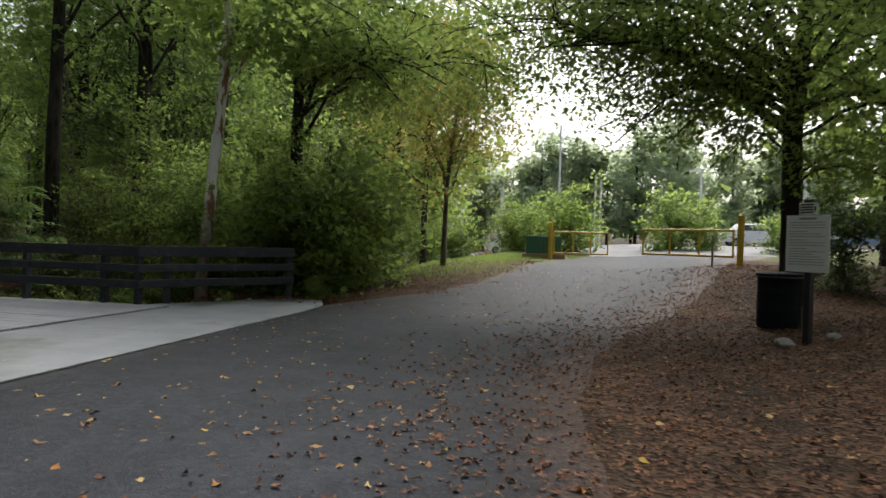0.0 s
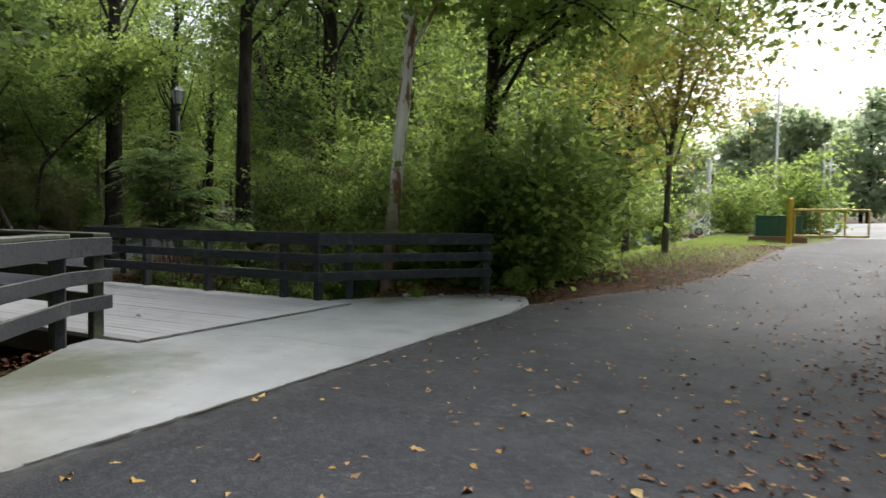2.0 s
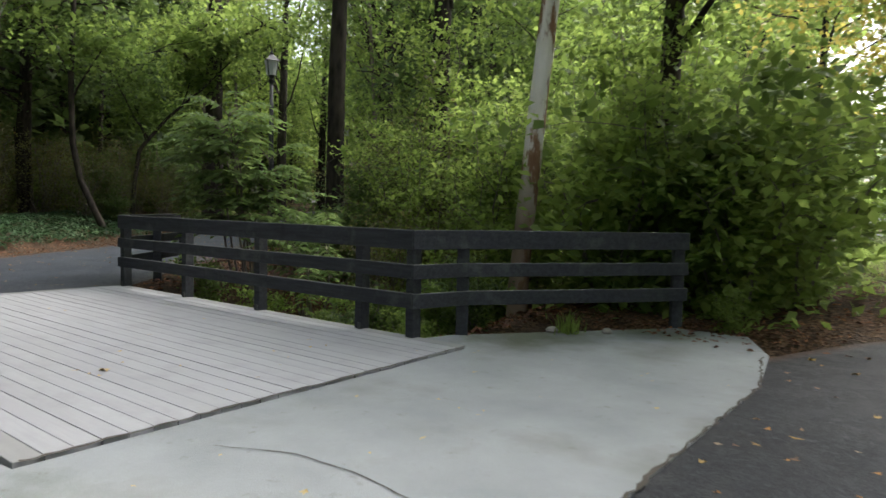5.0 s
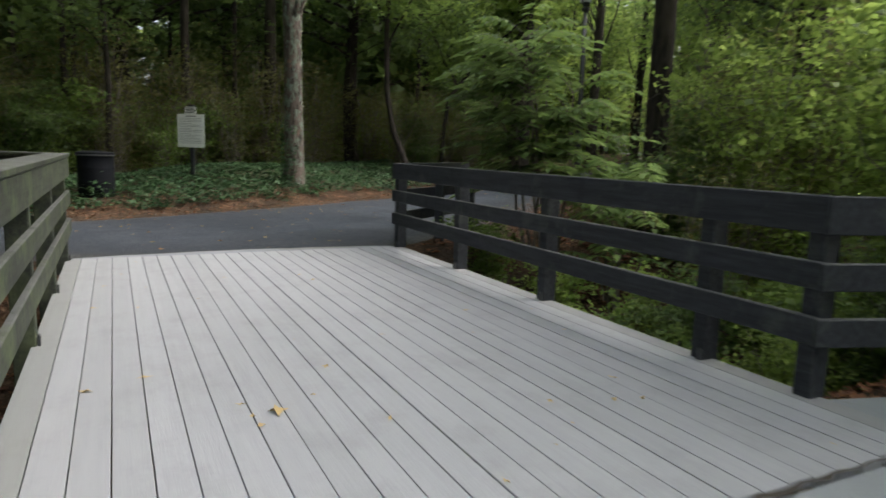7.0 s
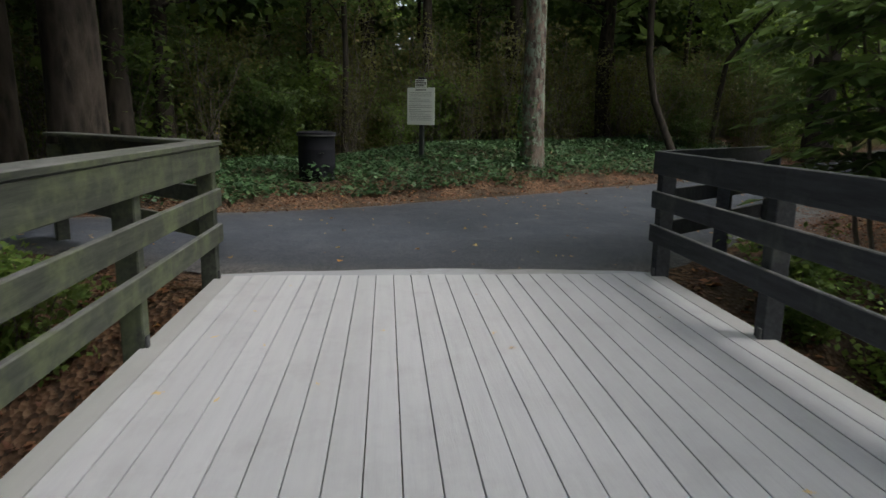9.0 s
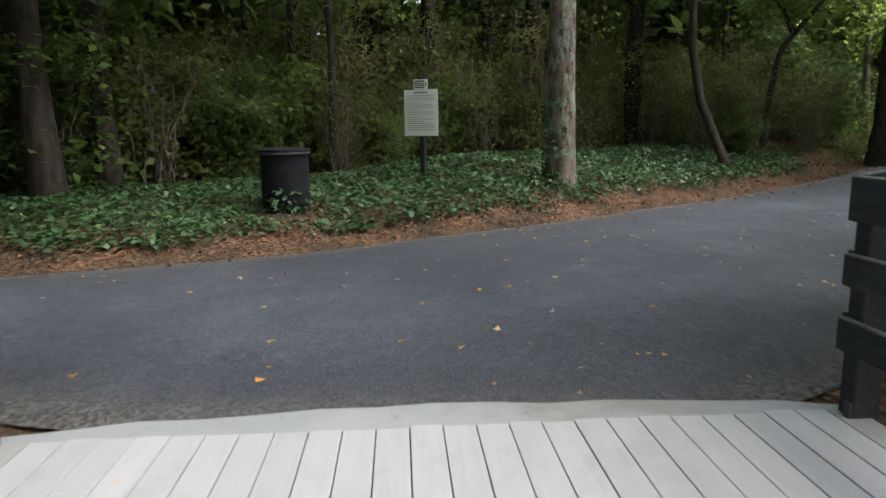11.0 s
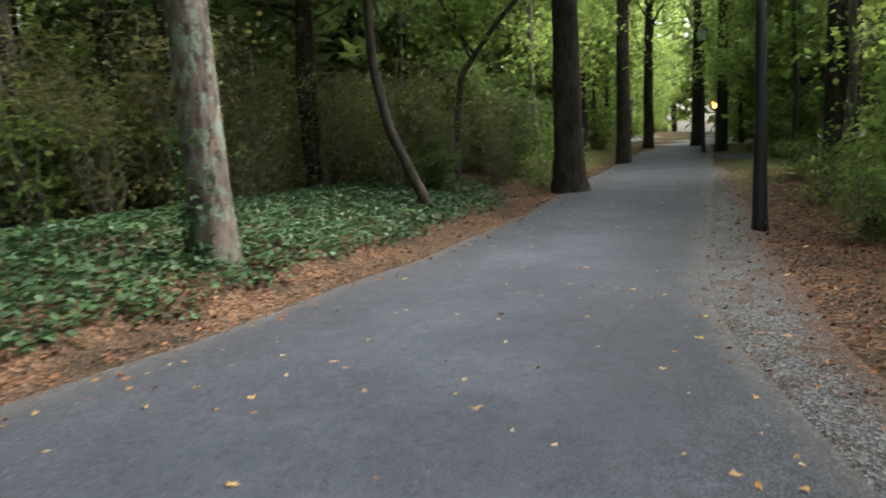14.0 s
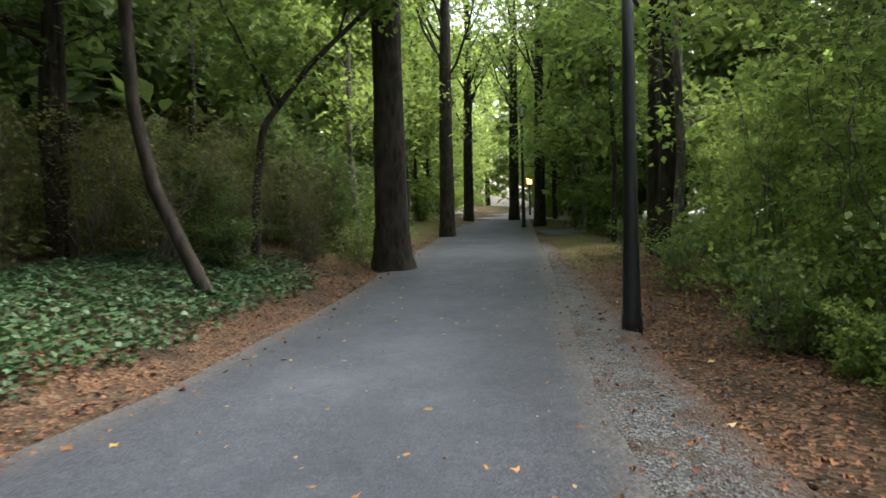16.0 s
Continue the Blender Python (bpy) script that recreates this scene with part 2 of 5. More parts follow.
M = {
    "asphalt": asphalt_material("asphalt", 0.88, (0.062, 0.06, 0.06), 0.16),
    "asphalt_dark": asphalt_material("dark_asphalt", 0.40, (0.062, 0.036, 0.026), 0.6),
    "concrete": concrete_material("pale_concrete", (0.22, 0.238, 0.255), (0.31, 0.328, 0.345), (0.12, 0.112, 0.078), (((-6.8, 5.6), 1.9), ((-7.1, 11.4), 1.3), ((-6.3, 12.6), 1.1))),
    "plank": plank_material(),
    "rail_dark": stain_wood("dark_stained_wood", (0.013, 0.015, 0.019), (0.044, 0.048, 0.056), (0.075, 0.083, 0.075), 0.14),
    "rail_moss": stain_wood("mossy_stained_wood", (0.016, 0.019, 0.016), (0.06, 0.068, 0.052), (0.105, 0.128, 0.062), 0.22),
    "joist": plain("old_joist_wood", (0.06, 0.05, 0.04), 0.9),
    "soil": soil_material(),
    "gravel": gravel_material(),
    # paler than near leaves: distance haze is put into the colour
    "leaf_far_haze": leaf_material("leaf_far_haze", (0.26, 0.33, 0.2), (0.4, 0.48, 0.29), (0.5, 0.57, 0.38), None, 0, 0.72, 0.15),
    "bark": bark_material("dark_bark", (0.013, 0.011, 0.010), (0.044, 0.036, 0.030)),
    "bark_pine": bark_material("lichen_bark", (0.032, 0.026, 0.022), (0.15, 0.118, 0.1), (0.18, 0.225, 0.18), 0.09, 11.0, 0.05),
    "bark_grey": bark_material("grey_bark", (0.06, 0.052, 0.045), (0.17, 0.15, 0.13)),
    "syc": sycamore_bark(),
    "leaf_deep": leaf_material("leaf_deep", (0.028, 0.056, 0.016), (0.062, 0.112, 0.030), (0.13, 0.185, 0.05), (0.30, 0.20, 0.04), 0.16, 0.55),
    "leaf_mid": leaf_material("leaf_mid", (0.052, 0.098, 0.022), (0.112, 0.185, 0.042), (0.2, 0.275, 0.065), (0.38, 0.28, 0.035), 0.1, 0.6),
    "leaf_bright": leaf_material("leaf_bright", (0.085, 0.155, 0.030), (0.18, 0.275, 0.056), (0.30, 0.385, 0.10), (0.42, 0.32, 0.04), 0.07, 0.65),
    "leaf_olive": leaf_material("leaf_olive", (0.05, 0.055, 0.02), (0.10, 0.11, 0.034), (0.18, 0.175, 0.055), (0.30, 0.19, 0.05), 0.18),
    "leaf_yellow": leaf_material("leaf_yellow", (0.2, 0.2, 0.04), (0.33, 0.3, 0.06), (0.46, 0.4, 0.1), (0.42, 0.26, 0.04), 0.2),
    "leaf_blue": leaf_material("leaf_blue", (0.06, 0.11, 0.034), (0.115, 0.185, 0.055), (0.2, 0.28, 0.085)),
    "ivy": leaf_material("ivy_leaf", (0.018, 0.048, 0.02), (0.042, 0.096, 0.036), (0.08, 0.15, 0.055), None, 0, 0.15, 1.2),
    "litter": fallen_material("brown_fallen_leaf", (0.065, 0.031, 0.021), (0.115, 0.05, 0.03), (0.175, 0.075, 0.038), (0.12, 0.058, 0.034), (0.2, 0.088, 0.042), (0.28, 0.125, 0.045)),
    "fallen": fallen_material("yellow_fallen_leaf", (0.24, 0.11, 0.045), (0.40, 0.25, 0.10), (0.20, 0.12, 0.065), (0.44, 0.20, 0.045), (0.46, 0.34, 0.17), (0.46, 0.30, 0.055), (0.15, 0.08, 0.045), (0.36, 0.29, 0.2)),
    "pebble": fallen_material("grey_pebble", (0.05, 0.052, 0.056), (0.09, 0.092, 0.098), (0.15, 0.15, 0.152), (0.07, 0.066, 0.062), (0.11, 0.113, 0.12), (0.2, 0.2, 0.2)),
    "black": plain("black_paint", (0.013, 0.014, 0.018), 0.45),
    "sign_white": plain("white_sign_sheet", (0.74, 0.75, 0.72), 0.45, 0, 0.05, 2.0, 0.0),
    "sign_ink": plain("grey_ink", (0.26, 0.26, 0.26), 0.6, 0, 0.1),
    "ink_black": plain("black_ink", (0.03, 0.03, 0.03), 0.6, 0, 0.1),
    "yellow": plain("yellow_paint", (0.62, 0.40, 0.03), 0.45, 0, 0.3),
    "green_box": plain("green_enamel", (0.025, 0.11, 0.08), 0.45),
    "rust_slab": plain("brown_concrete_pad", (0.25, 0.17, 0.12), 0.9),
    "white_pole": plain("white_pole_paint", (0.75, 0.75, 0.74), 0.5, 0, 0.08),
    "grey_metal": plain("grey_steel", (0.3, 0.3, 0.3), 0.5, 0.6),
    "car_white": plain("white_car_paint", (0.75, 0.76, 0.78), 0.25, 0, 0.03),
    "car_blue": plain("blue_grey_car_paint", (0.16, 0.22, 0.3), 0.25, 0, 0.05),
    "tyre": plain("tyre_rubber", (0.02, 0.02, 0.02), 0.85),
    "dark_glass": plain("dark_window_glass", (0.03, 0.035, 0.04), 0.08, 0, 0.1),
    "frost": plain("frosted_lantern_glass", (0.5, 0.52, 0.53), 0.25, 0, 0.1),
    "lamp_on": glow("lit_lantern_glass", (1.0, 0.42, 0.08), 2.2),
    "lot": concrete_material("worn_parking_asphalt", (0.16, 0.16, 0.165), (0.24, 0.24, 0.245), (0.12, 0.12, 0.12)),
    "bin_black": plain("dull_black_enamel", (0.009, 0.010, 0.014), 0.75),
    "dark_steel": plain("dark_steel", (0.075, 0.078, 0.082), 0.55, 0.3),
    "stone": plain("grey_stone", (0.3, 0.28, 0.25), 0.9, 0, 0.4, 12, 0.01),
}

M["bin_black"].node_tree.nodes["Principled BSDF"].inputs["Specular IOR Level"].default_value = 0.15

# ---------------- mesh helpers ----------------
rng = np.random.default_rng(7)


def fast_mesh(name, verts, quads):
    """A mesh from arrays of corners and four-sided faces."""
    me = bpy.data.meshes.new(name)
    v, q = np.asarray(verts, dtype=np.float32), np.asarray(quads, dtype=np.int32)
    me.vertices.add(len(v))
    me.vertices.foreach_set("co", v.ravel())
    k = q.shape[1]
    me.loops.add(q.size)
    me.loops.foreach_set("vertex_index", q.ravel())
    me.polygons.add(len(q))
    me.polygons.foreach_set("loop_start", np.arange(0, q.size, k, dtype=np.int32))
    me.update(calc_edges=True)
    return me


def part(name, data, mat, parent=None, label="", smooth=False):
    """One mesh object from a bmesh or a mesh, under a thing or part."""
    if isinstance(data, bmesh.types.BMesh):
        me = bpy.data.meshes.new(name)
        bmesh.ops.recalc_face_normals(data, faces=data.faces)
        data.to_mesh(me)
        data.free()
    else:
        me = data
    if not me.materials:
        me.materials.append(M[mat] if isinstance(mat, str) else mat)
    if smooth:
        me.shade_smooth()
    ob = new(name, me)
    if parent is not None:
        ob.parent = parent
    if label:
        ob["label"] = label
    return ob


def thing(name, label, category, at=(0, 0, 0), turn=0.0, group="", kind=""):
    e = new(name)
    e.matrix_basis = pose(*at, 0, 0, turn)
    e.empty_display_size = 0.1
    return tagged(e, label, category, group, kind)


def add_box(bm, cx, cy, cz, sx, sy, sz, bevel=0.0, m=None):
    r = bmesh.ops.create_cube(bm, size=1.0, matrix=(m or Matrix()) @ Matrix.Translation((cx, cy, cz)) @ Matrix.Diagonal((sx, sy, sz, 1)))
    if bevel:
        es = list({e for v in r["verts"] for e in v.link_edges})
        bmesh.ops.bevel(bm, geom=es, offset=bevel, segments=1, affect="EDGES", profile=0.5)
    return bm


def box(cx, cy, cz, sx, sy, sz, bevel=0.0, m=None):
    return add_box(bmesh.new(), cx, cy, cz, sx, sy, sz, bevel, m)


def beam(a, b, wide, high, bevel=0.006):
    """A board from a to b: wide across, high upwards; origin of its grain along its length."""
    a, b = Vector(a), Vector(b)
    d = b - a
    x = d.normalized()
    z = Vector((0, 0, 1)) - x * x.z
    z.normalize()
    y = z.cross(x)
    m = Matrix((x, y, z)).transposed().to_4x4()
    m.translation = (a + b) / 2
    return box(0, 0, 0, d.length, wide, high, bevel, m)


def lathe(profile, sides=24):
    bm = bmesh.new()
    rings = []
    for r, z in profile:
        rings.append([bm.verts.new((r * math.cos(2 * math.pi * k / sides), r * math.sin(2 * math.pi * k / sides), z)) for k in range(sides)])
    for a, b in zip(rings, rings[1:]):
        for k in range(sides):
            bm.faces.new((a[k], a[(k + 1) % sides], b[(k + 1) % sides], b[k]))
    bm.faces.new(rings[0])
    bm.faces.new(rings[-1])
    return bm


def tube(path, radii, sides=8, wobble=0.0, seed=0):
    """Corners and faces of a tapered tube along a path."""
    p = np.asarray(path, dtype=float)
    t = np.gradient(p, axis=0)
    t /= np.linalg.norm(t, axis=1)[:, None]
    ref = np.array([0.0, 0.31, 0.05]) + np.array([0.95, 0, 0])
    a = np.cross(t, ref)
    a /= np.linalg.norm(a, axis=1)[:, None]
    b = np.cross(t, a)
    ang = np.arange(sides) * 2 * np.pi / sides
    g = np.random.default_rng(seed)
    rr = np.asarray(radii)[:, None] * (1 + wobble * g.uniform(-1, 1, (len(p), sides)))
    v = p[:, None, :] + rr[..., None] * (np.cos(ang)[None, :, None] * a[:, None, :] + np.sin(ang)[None, :, None] * b[:, None, :])
    i = np.arange(len(p) - 1)[:, None] * sides
    k = np.arange(sides)[None, :]
    k2 = (k + 1) % sides
    q = np.stack([i + k, i + k2, i + sides + k2, i + sides + k], axis=-1).reshape(-1, 4)
    return v.reshape(-1, 3), q


def merge(pieces):
    vs, qs, n = [], [], 0
    for v, q in pieces:
        vs.append(v)
        qs.append(q + n)
        n += len(v)
    return np.concatenate(vs), np.concatenate(qs)


def leaf_quads(centres, size, g, droop=0.35, spread=0.5, long=1.5):
    """One bent, pointed leaf at each centre: six corners, two four-sided halves folded along the rib."""
    n = len(centres)
    yaw = g.uniform(0, 2 * np.pi, n)
    pitch = g.normal(-droop, spread, n)
    roll = g.normal(0, spread, n)
    s = size * g.uniform(0.6, 1.3, n)
    f = np.stack([np.cos(yaw) * np.cos(pitch), np.sin(yaw) * np.cos(pitch), np.sin(pitch)], 1)
    side = np.stack([-np.sin(yaw), np.cos(yaw), np.zeros(n)], 1)
    up = np.cross(f, side)
    side = side * np.cos(roll)[:, None] + up * np.sin(roll)[:, None]
    up = np.cross(f, side)
    s = s[:, None]
    base, tip = centres - f * s * 0.5 * long, centres + f * s * 0.5 * long
    lift = up * s * 0.12
    mid = centres - f * s * 0.05
    lft, rgt = mid + side * s * 0.5 + lift, mid - side * s * 0.5 + lift
    v = np.stack([base, rgt, tip, lft], 1).reshape(-1, 3)
    q = np.arange(4 * n).reshape(n, 4)
    return v, q


def fallen_leaves(centres, size, g, lift=0.012, curl=0.16):
    """Curled leaves that lie on the ground: a lobed outline round a middle, with a few upturned lobes."""
    n = len(centres)
    yaw = g.uniform(0, 2 * np.pi, n)
    s = size * g.uniform(0.45, 1.3, n)
    narrow = g.uniform(0.5, 1.0, n)[:, None]
    ring = np.array([(1.0, 0.0), (0.42, 0.3), (0.3, 0.82), (-0.12, 0.42), (-0.8, 0.08), (-0.15, -0.4), (0.22, -0.85), (0.45, -0.28)])
    c, sn = np.cos(yaw)[:, None], np.sin(yaw)[:, None]
    jit = g.uniform(0.7, 1.2, (n, 8))
    rx, ry = ring[:, 0] * jit, ring[:, 1] * narrow * jit
    x = (rx * c - ry * sn) * s[:, None] * 0.6
    y = (rx * sn + ry * c) * s[:, None] * 0.6
    z = curl * s[:, None] * g.uniform(0.0, 1.0, (n, 8)) ** 3 * 2.2 + lift * g.uniform(0.0, 1.0, n)[:, None]
    rim = np.stack([x, y, z], -1) + centres[:, None, :]
    mid = centres + np.array([0, 0, 0.001]) + np.array([0, 0, 1]) * (lift * g.uniform(0, 0.5, n) + curl * s * 0.3)[:, None]
    v = np.concatenate([mid[:, None, :], rim], 1).reshape(-1, 3)
    o = np.arange(n)[:, None, None] * 9
    fan = np.array([[0, 1, 2, 3], [0, 3, 4, 5], [0, 5, 6, 7], [0, 7, 8, 1]])[None]
    return v, (o + fan).reshape(-1, 4)

# ---------------- the lie of the land ----------------
PATH_DIR = np.array([-0.62, 0.785])
PATH_NORMAL = np.array([0.785, 0.62])


def ease(t):
    t = np.clip(t, 0, 1)
    return t * t * (3 - 2 * t)


WEST_LEFT = [(-15.6, -14), (-16.2, 0), (-17.0, 5), (-17.7, 7.0), (-19.7, 10.5), (-20.9, 12.2), (-22.6, 14.6), (-25.2, 18.0), (-32.0, 26.6), (-94.0, 105.1)]
WEST_RIGHT = [(-12.9, -14), (-13.6, 0), (-14.9, 4.6), (-13.55, 6.75), (-13.55, 10.45), (-15.1, 12.1), (-17.9, 14.3), (-21.2, 18.8), (-29.0, 28.9), (-91.2, 107.3)]
EAST_LEFT = [(-4.8, -14), (-4.9, 3.6), (-5.15, 10.8), (-5.3, 12.3), (-3.9, 13.6), (-2.5, 15.7), (-1.9, 18), (-1.3, 24.5), (0.3, 33)]
EAST_RIGHT = [(0.6, -14), (-0.3, 0.5), (-0.9, 4.5), (-1.1, 6.5), (-0.36, 10.1), (0.75, 13.3), (1.9, 16), (4.2, 24), (7.5, 33)]


EAST_WIDE = [(x + 1.0, y) for x, y in EAST_RIGHT]


def side_of(line, x, y):
    """Signed distance to a polyline, positive to its left as it runs north."""
    best = np.full(np.shape(x), 1e9)
    sign = np.ones(np.shape(x))
    for (ax, ay), (bx, by) in zip(line, line[1:]):
        dx, dy = bx - ax, by - ay
        t = np.clip(((x - ax) * dx + (y - ay) * dy) / (dx * dx + dy * dy), 0, 1)
        ex, ey = x - ax - t * dx, y - ay - t * dy
        d = np.hypot(ex, ey)
        cr = dx * (y - ay) - dy * (x - ax)
        near = d < best
        best = np.where(near, d, best)
        sign = np.where(near, np.sign(cr), sign)
    return best * sign


def height(x, y):
    x, y = np.asarray(x, dtype=float), np.asarray(y, dtype=float)
    off_bridge = ease((np.abs(y - 8.6) - 2.5) / 4)
    east = 0.70 * ease((y - 11.5) / 8.5) * ease((x + 7.0) / 3.0)
    east = east + 0.22 * ease((x - 1.5) / 2.5) * ease((y - 2) / 5)
    east = east + 0.55 * ease((y - 27) / 22) * ease((x + 9) / 5)
    cx = -10.6 + off_bridge * 0.7 * np.sin(y * 0.33)
    creek = -1.12 * np.exp(-np.abs((x - cx) / 2.15) ** 4) * (1 - 0.35 * ease((y - 14) / 10))
    u = (x + 20.6) * PATH_DIR[0] + (y - 18.6) * PATH_DIR[1]
    west = (0.028 * np.maximum(0, u) * ease(u / 8 + 0.3)) * ease((-x - 15) / 3)
    west = np.minimum(west, 1.9)
    left = side_of(WEST_LEFT, x, y)
    bank = 0.34 * ease((left - 0.1) / 1.2) + 0.32 * ease((left - 1.0) / 2.6)
    bank = bank * (0.55 + 0.45 * ease((y - 6.0) / 4))
    right = -side_of(WEST_RIGHT, x, y)
    fall = -0.42 * ease((right - 1.5) / 3.0) * ease((y - 12.5) / 3) * ease((-x - 13) / 2)
    return east + creek + west + bank + fall


def ground_z(x, y):
    return float(height(x, y))


def strip(name, left, right, step=0.3, cols=16, lift=0.02, ragged=0.06, seed=1, verge=(0.3, 0.3)):
    """A sheet between two polylines with matching corners, laid on the land."""
    g = np.random.default_rng(seed)
    L, R = np.asarray(left, float), np.asarray(right, float)
    rows = []
    for k in range(len(L) - 1):
        n = int(min(140, max(2, np.hypot(*(L[k + 1] - L[k])) / step)))
        for j in range(n):
            rows.append(k + j / n)
    rows.append(len(L) - 1)
    rows = np.array(rows)
    idx = np.arange(len(L))
    lx, ly, rx, ry = (np.interp(rows, idx, a) for a in (L[:, 0], L[:, 1], R[:, 0], R[:, 1]))
    ker = np.ones(9) / 9
    wob = lambda: np.convolve(g.uniform(-1, 1, len(rows) + 8), ker, "valid") * ragged * 2
    pad = 5
    box_k = np.ones(2 * pad + 1) / (2 * pad + 1)
    lx, ly, rx, ry = (np.convolve(np.pad(a, pad, mode="reflect", reflect_type="odd"), box_k, "valid") for a in (lx, ly, rx, ry))
    lx, rx = lx + wob(), rx + wob()
    w = np.linspace(0, 1, cols)[None, :]
    x, y = lx[:, None] * (1 - w) + rx[:, None] * w, ly[:, None] * (1 - w) + ry[:, None] * w
    edge = np.minimum(w, 1 - w) * np.hypot(rx - lx, ry - ly)[:, None]
    z = height(x, y) + lift - 0.025 * (edge < 0.01)
    v = np.stack([x, y, z], -1).reshape(-1, 3)
    i = (np.arange(len(rows) - 1)[:, None] * cols + np.arange(cols - 1)[None, :])[..., None]
    q = (i + np.array([0, 1, cols + 1, cols])).reshape(-1, 4)
    me = fast_mesh(name, v, q)
    at = me.attributes.new("edge", "FLOAT", "POINT")
    at.data.foreach_set("value", np.clip(1 - edge / 0.5, 0, 1).ravel().astype(np.float32))
    at = me.attributes.new("crown", "FLOAT", "POINT")
    at.data.foreach_set("value", np.broadcast_to(1 - np.abs(2 * w - 1), x.shape).ravel().astype(np.float32))
    wide = np.hypot(rx - lx, ry - ly)[:, None]
    out = np.maximum(1 - w * wide / verge[0], 1 - (1 - w) * wide / verge[1])
    at = me.attributes.new("verge", "FLOAT", "POINT")
    at.data.foreach_set("value", np.clip(out, 0, 1).ravel().astype(np.float32))
    return me


def axis(a, b, fine_a, fine_b, fine, coarse):
    out, x = [], a
    while x < b:
        out.append(x)
        if fine_a <= x <= fine_b:
            x += fine
        else:
            gap = max(fine_a - x, x - fine_b)
            x += min(coarse, max(fine, gap * 0.25))
    return np.array(out + [b])


gx, gy = axis(-900, 900, -34, 8, 0.3, 60), axis(-900, 900, -6, 34, 0.3, 60)
X, Y = np.meshgrid(gx, gy)
Z = height(X, Y) + 0.008 * np.sin(X * 2.1 + Y) * np.sin(Y * 1.7)
w_in = np.maximum(side_of(WEST_LEFT, X, Y), -side_of(WEST_RIGHT, X, Y))
w_low = np.maximum(side_of(WEST_LEFT, X, Y), -side_of(WEST_RIGHT, X, Y) - 1.3 * (Y > 13))
e_in = np.maximum(side_of(EAST_LEFT, X, Y), -side_of(EAST_RIGHT, X, Y))
under = np.minimum(w_low, e_in)
Z = Z - 0.06 * ease(-under / 0.35)
apron = (X > -8) & (X < -4.6) & (Y > 3.5) & (Y < 13.2)
Z = Z - np.where(apron, 0.14, 0)
v = np.stack([X, Y, Z], -1).reshape(-1, 3)
i = (np.arange(len(gy) - 1)[:, None] * len(gx) + np.arange(len(gx) - 1)[None, :])[..., None]
me = fast_mesh("ground", v, (i + np.array([0, 1, len(gx) + 1, len(gx)])).reshape(-1, 4))
grass = ease((Y - 15.5) / 3) * ease((X + 7) / 2) * ease((-0.3 - X + 0.2 * (Y - 20)) / 2) + ease((Y - 24) / 3) * ease((X + 9) / 3)
lawn = ease((w_in - 0.2) / 0.5) * ease((2.6 - w_in) / 1.0) * ease((Y - 19) / 3) * (X < -24)
at = me.attributes.new("grass", "FLOAT", "POINT")
at.data.foreach_set("value", np.clip(0.85 * grass + 0.7 * lawn, 0, 1).ravel().astype(np.float32))
tagged(part("ground", me, "soil", smooth=True), "forest floor of dark soil and brown leaf litter", "ground", kind="structure")

tagged(part("path_west", strip("path_west", WEST_LEFT, WEST_RIGHT, 0.22, 22, 0.02, 0.1, verge=(0.7, 0.6)), "asphalt", smooth=True), "worn dark asphalt footpath through the woods", "path", kind="structure")
tagged(part("path_east", strip("path_east", EAST_LEFT, EAST_WIDE, cols=26, seed=2, verge=(0.35, 1.9)), "asphalt_dark", smooth=True), "dark asphalt path with scattered yellow leaves", "path", kind="structure")
shoulder_l = [(-15.3, 12.0), (-18.0, 14.2), (-21.3, 18.7), (-29.1, 28.8)]
shoulder_r = [(-15.2, 12.7), (-17.25, 14.8), (-20.6, 19.0), (-28.8, 28.95)]
tagged(part("gravel_shoulder", strip("gravel_shoulder", shoulder_l, shoulder_r, lift=0.014, ragged=0.16, cols=8, seed=4, verge=(0.05, 0.7)), "gravel"), "strip of grey gravel along the footpath", "gravel", kind="structure")

# concrete apron between the path and the deck
bm = bmesh.new()
outline = [(-7.185, 10.44), (-7.78, 10.5), (-7.68, 10.85), (-6.1, 12.95), (-5.35, 12.95), (-4.98, 12.1), (-4.8, 10.9), (-4.82, 8.6), (-4.8, 6.2), (-4.83, 4.2), (-5.0, 3.3), (-5.7, 3.1), (-6.1, 4.25), (-7.68, 6.35), (-7.78, 6.7), (-7.185, 6.76)]
top = [bm.verts.new((x, y, 0.032)) for x, y in outline]
face = bm.faces.new(top)
low = bmesh.ops.extrude_face_region(bm, geom=[face])
for v in low["geom"]:
    if isinstance(v, bmesh.types.BMVert):
        v.co.z = -0.6 if v.co.x < -5.9 else -0.12
tagged(part("concrete_apron", bm, "concrete"), "pale stained concrete slab before the bridge", "slab", kind="structure")
bm = bmesh.new()
n = 14
lip = []
for k in range(n + 1):
    y = 6.75 + (10.46 - 6.75) * k / n
    bow = 0.17 * (1 - ((y - 8.6) / 1.87) ** 2)
    wav = 0.015 * math.sin(k * 2.3) + 0.01 * math.sin(k * 5.1)
    lip.append((bm.verts.new((-13.42, y, 0.048)), bm.verts.new((-13.5 - bow + wav, y, 0.046)), bm.verts.new((-13.52 - bow + wav, y, -0.1))))
for a, b in zip(lip, lip[1:]):
    bm.faces.new((a[0], b[0], b[1], a[1]))
    bm.faces.new((a[1], b[1], b[2], a[2]))
tagged(part("concrete_lip", bm, "concrete"), "thin pale concrete lip at the deck's end", "slab", kind="structure")



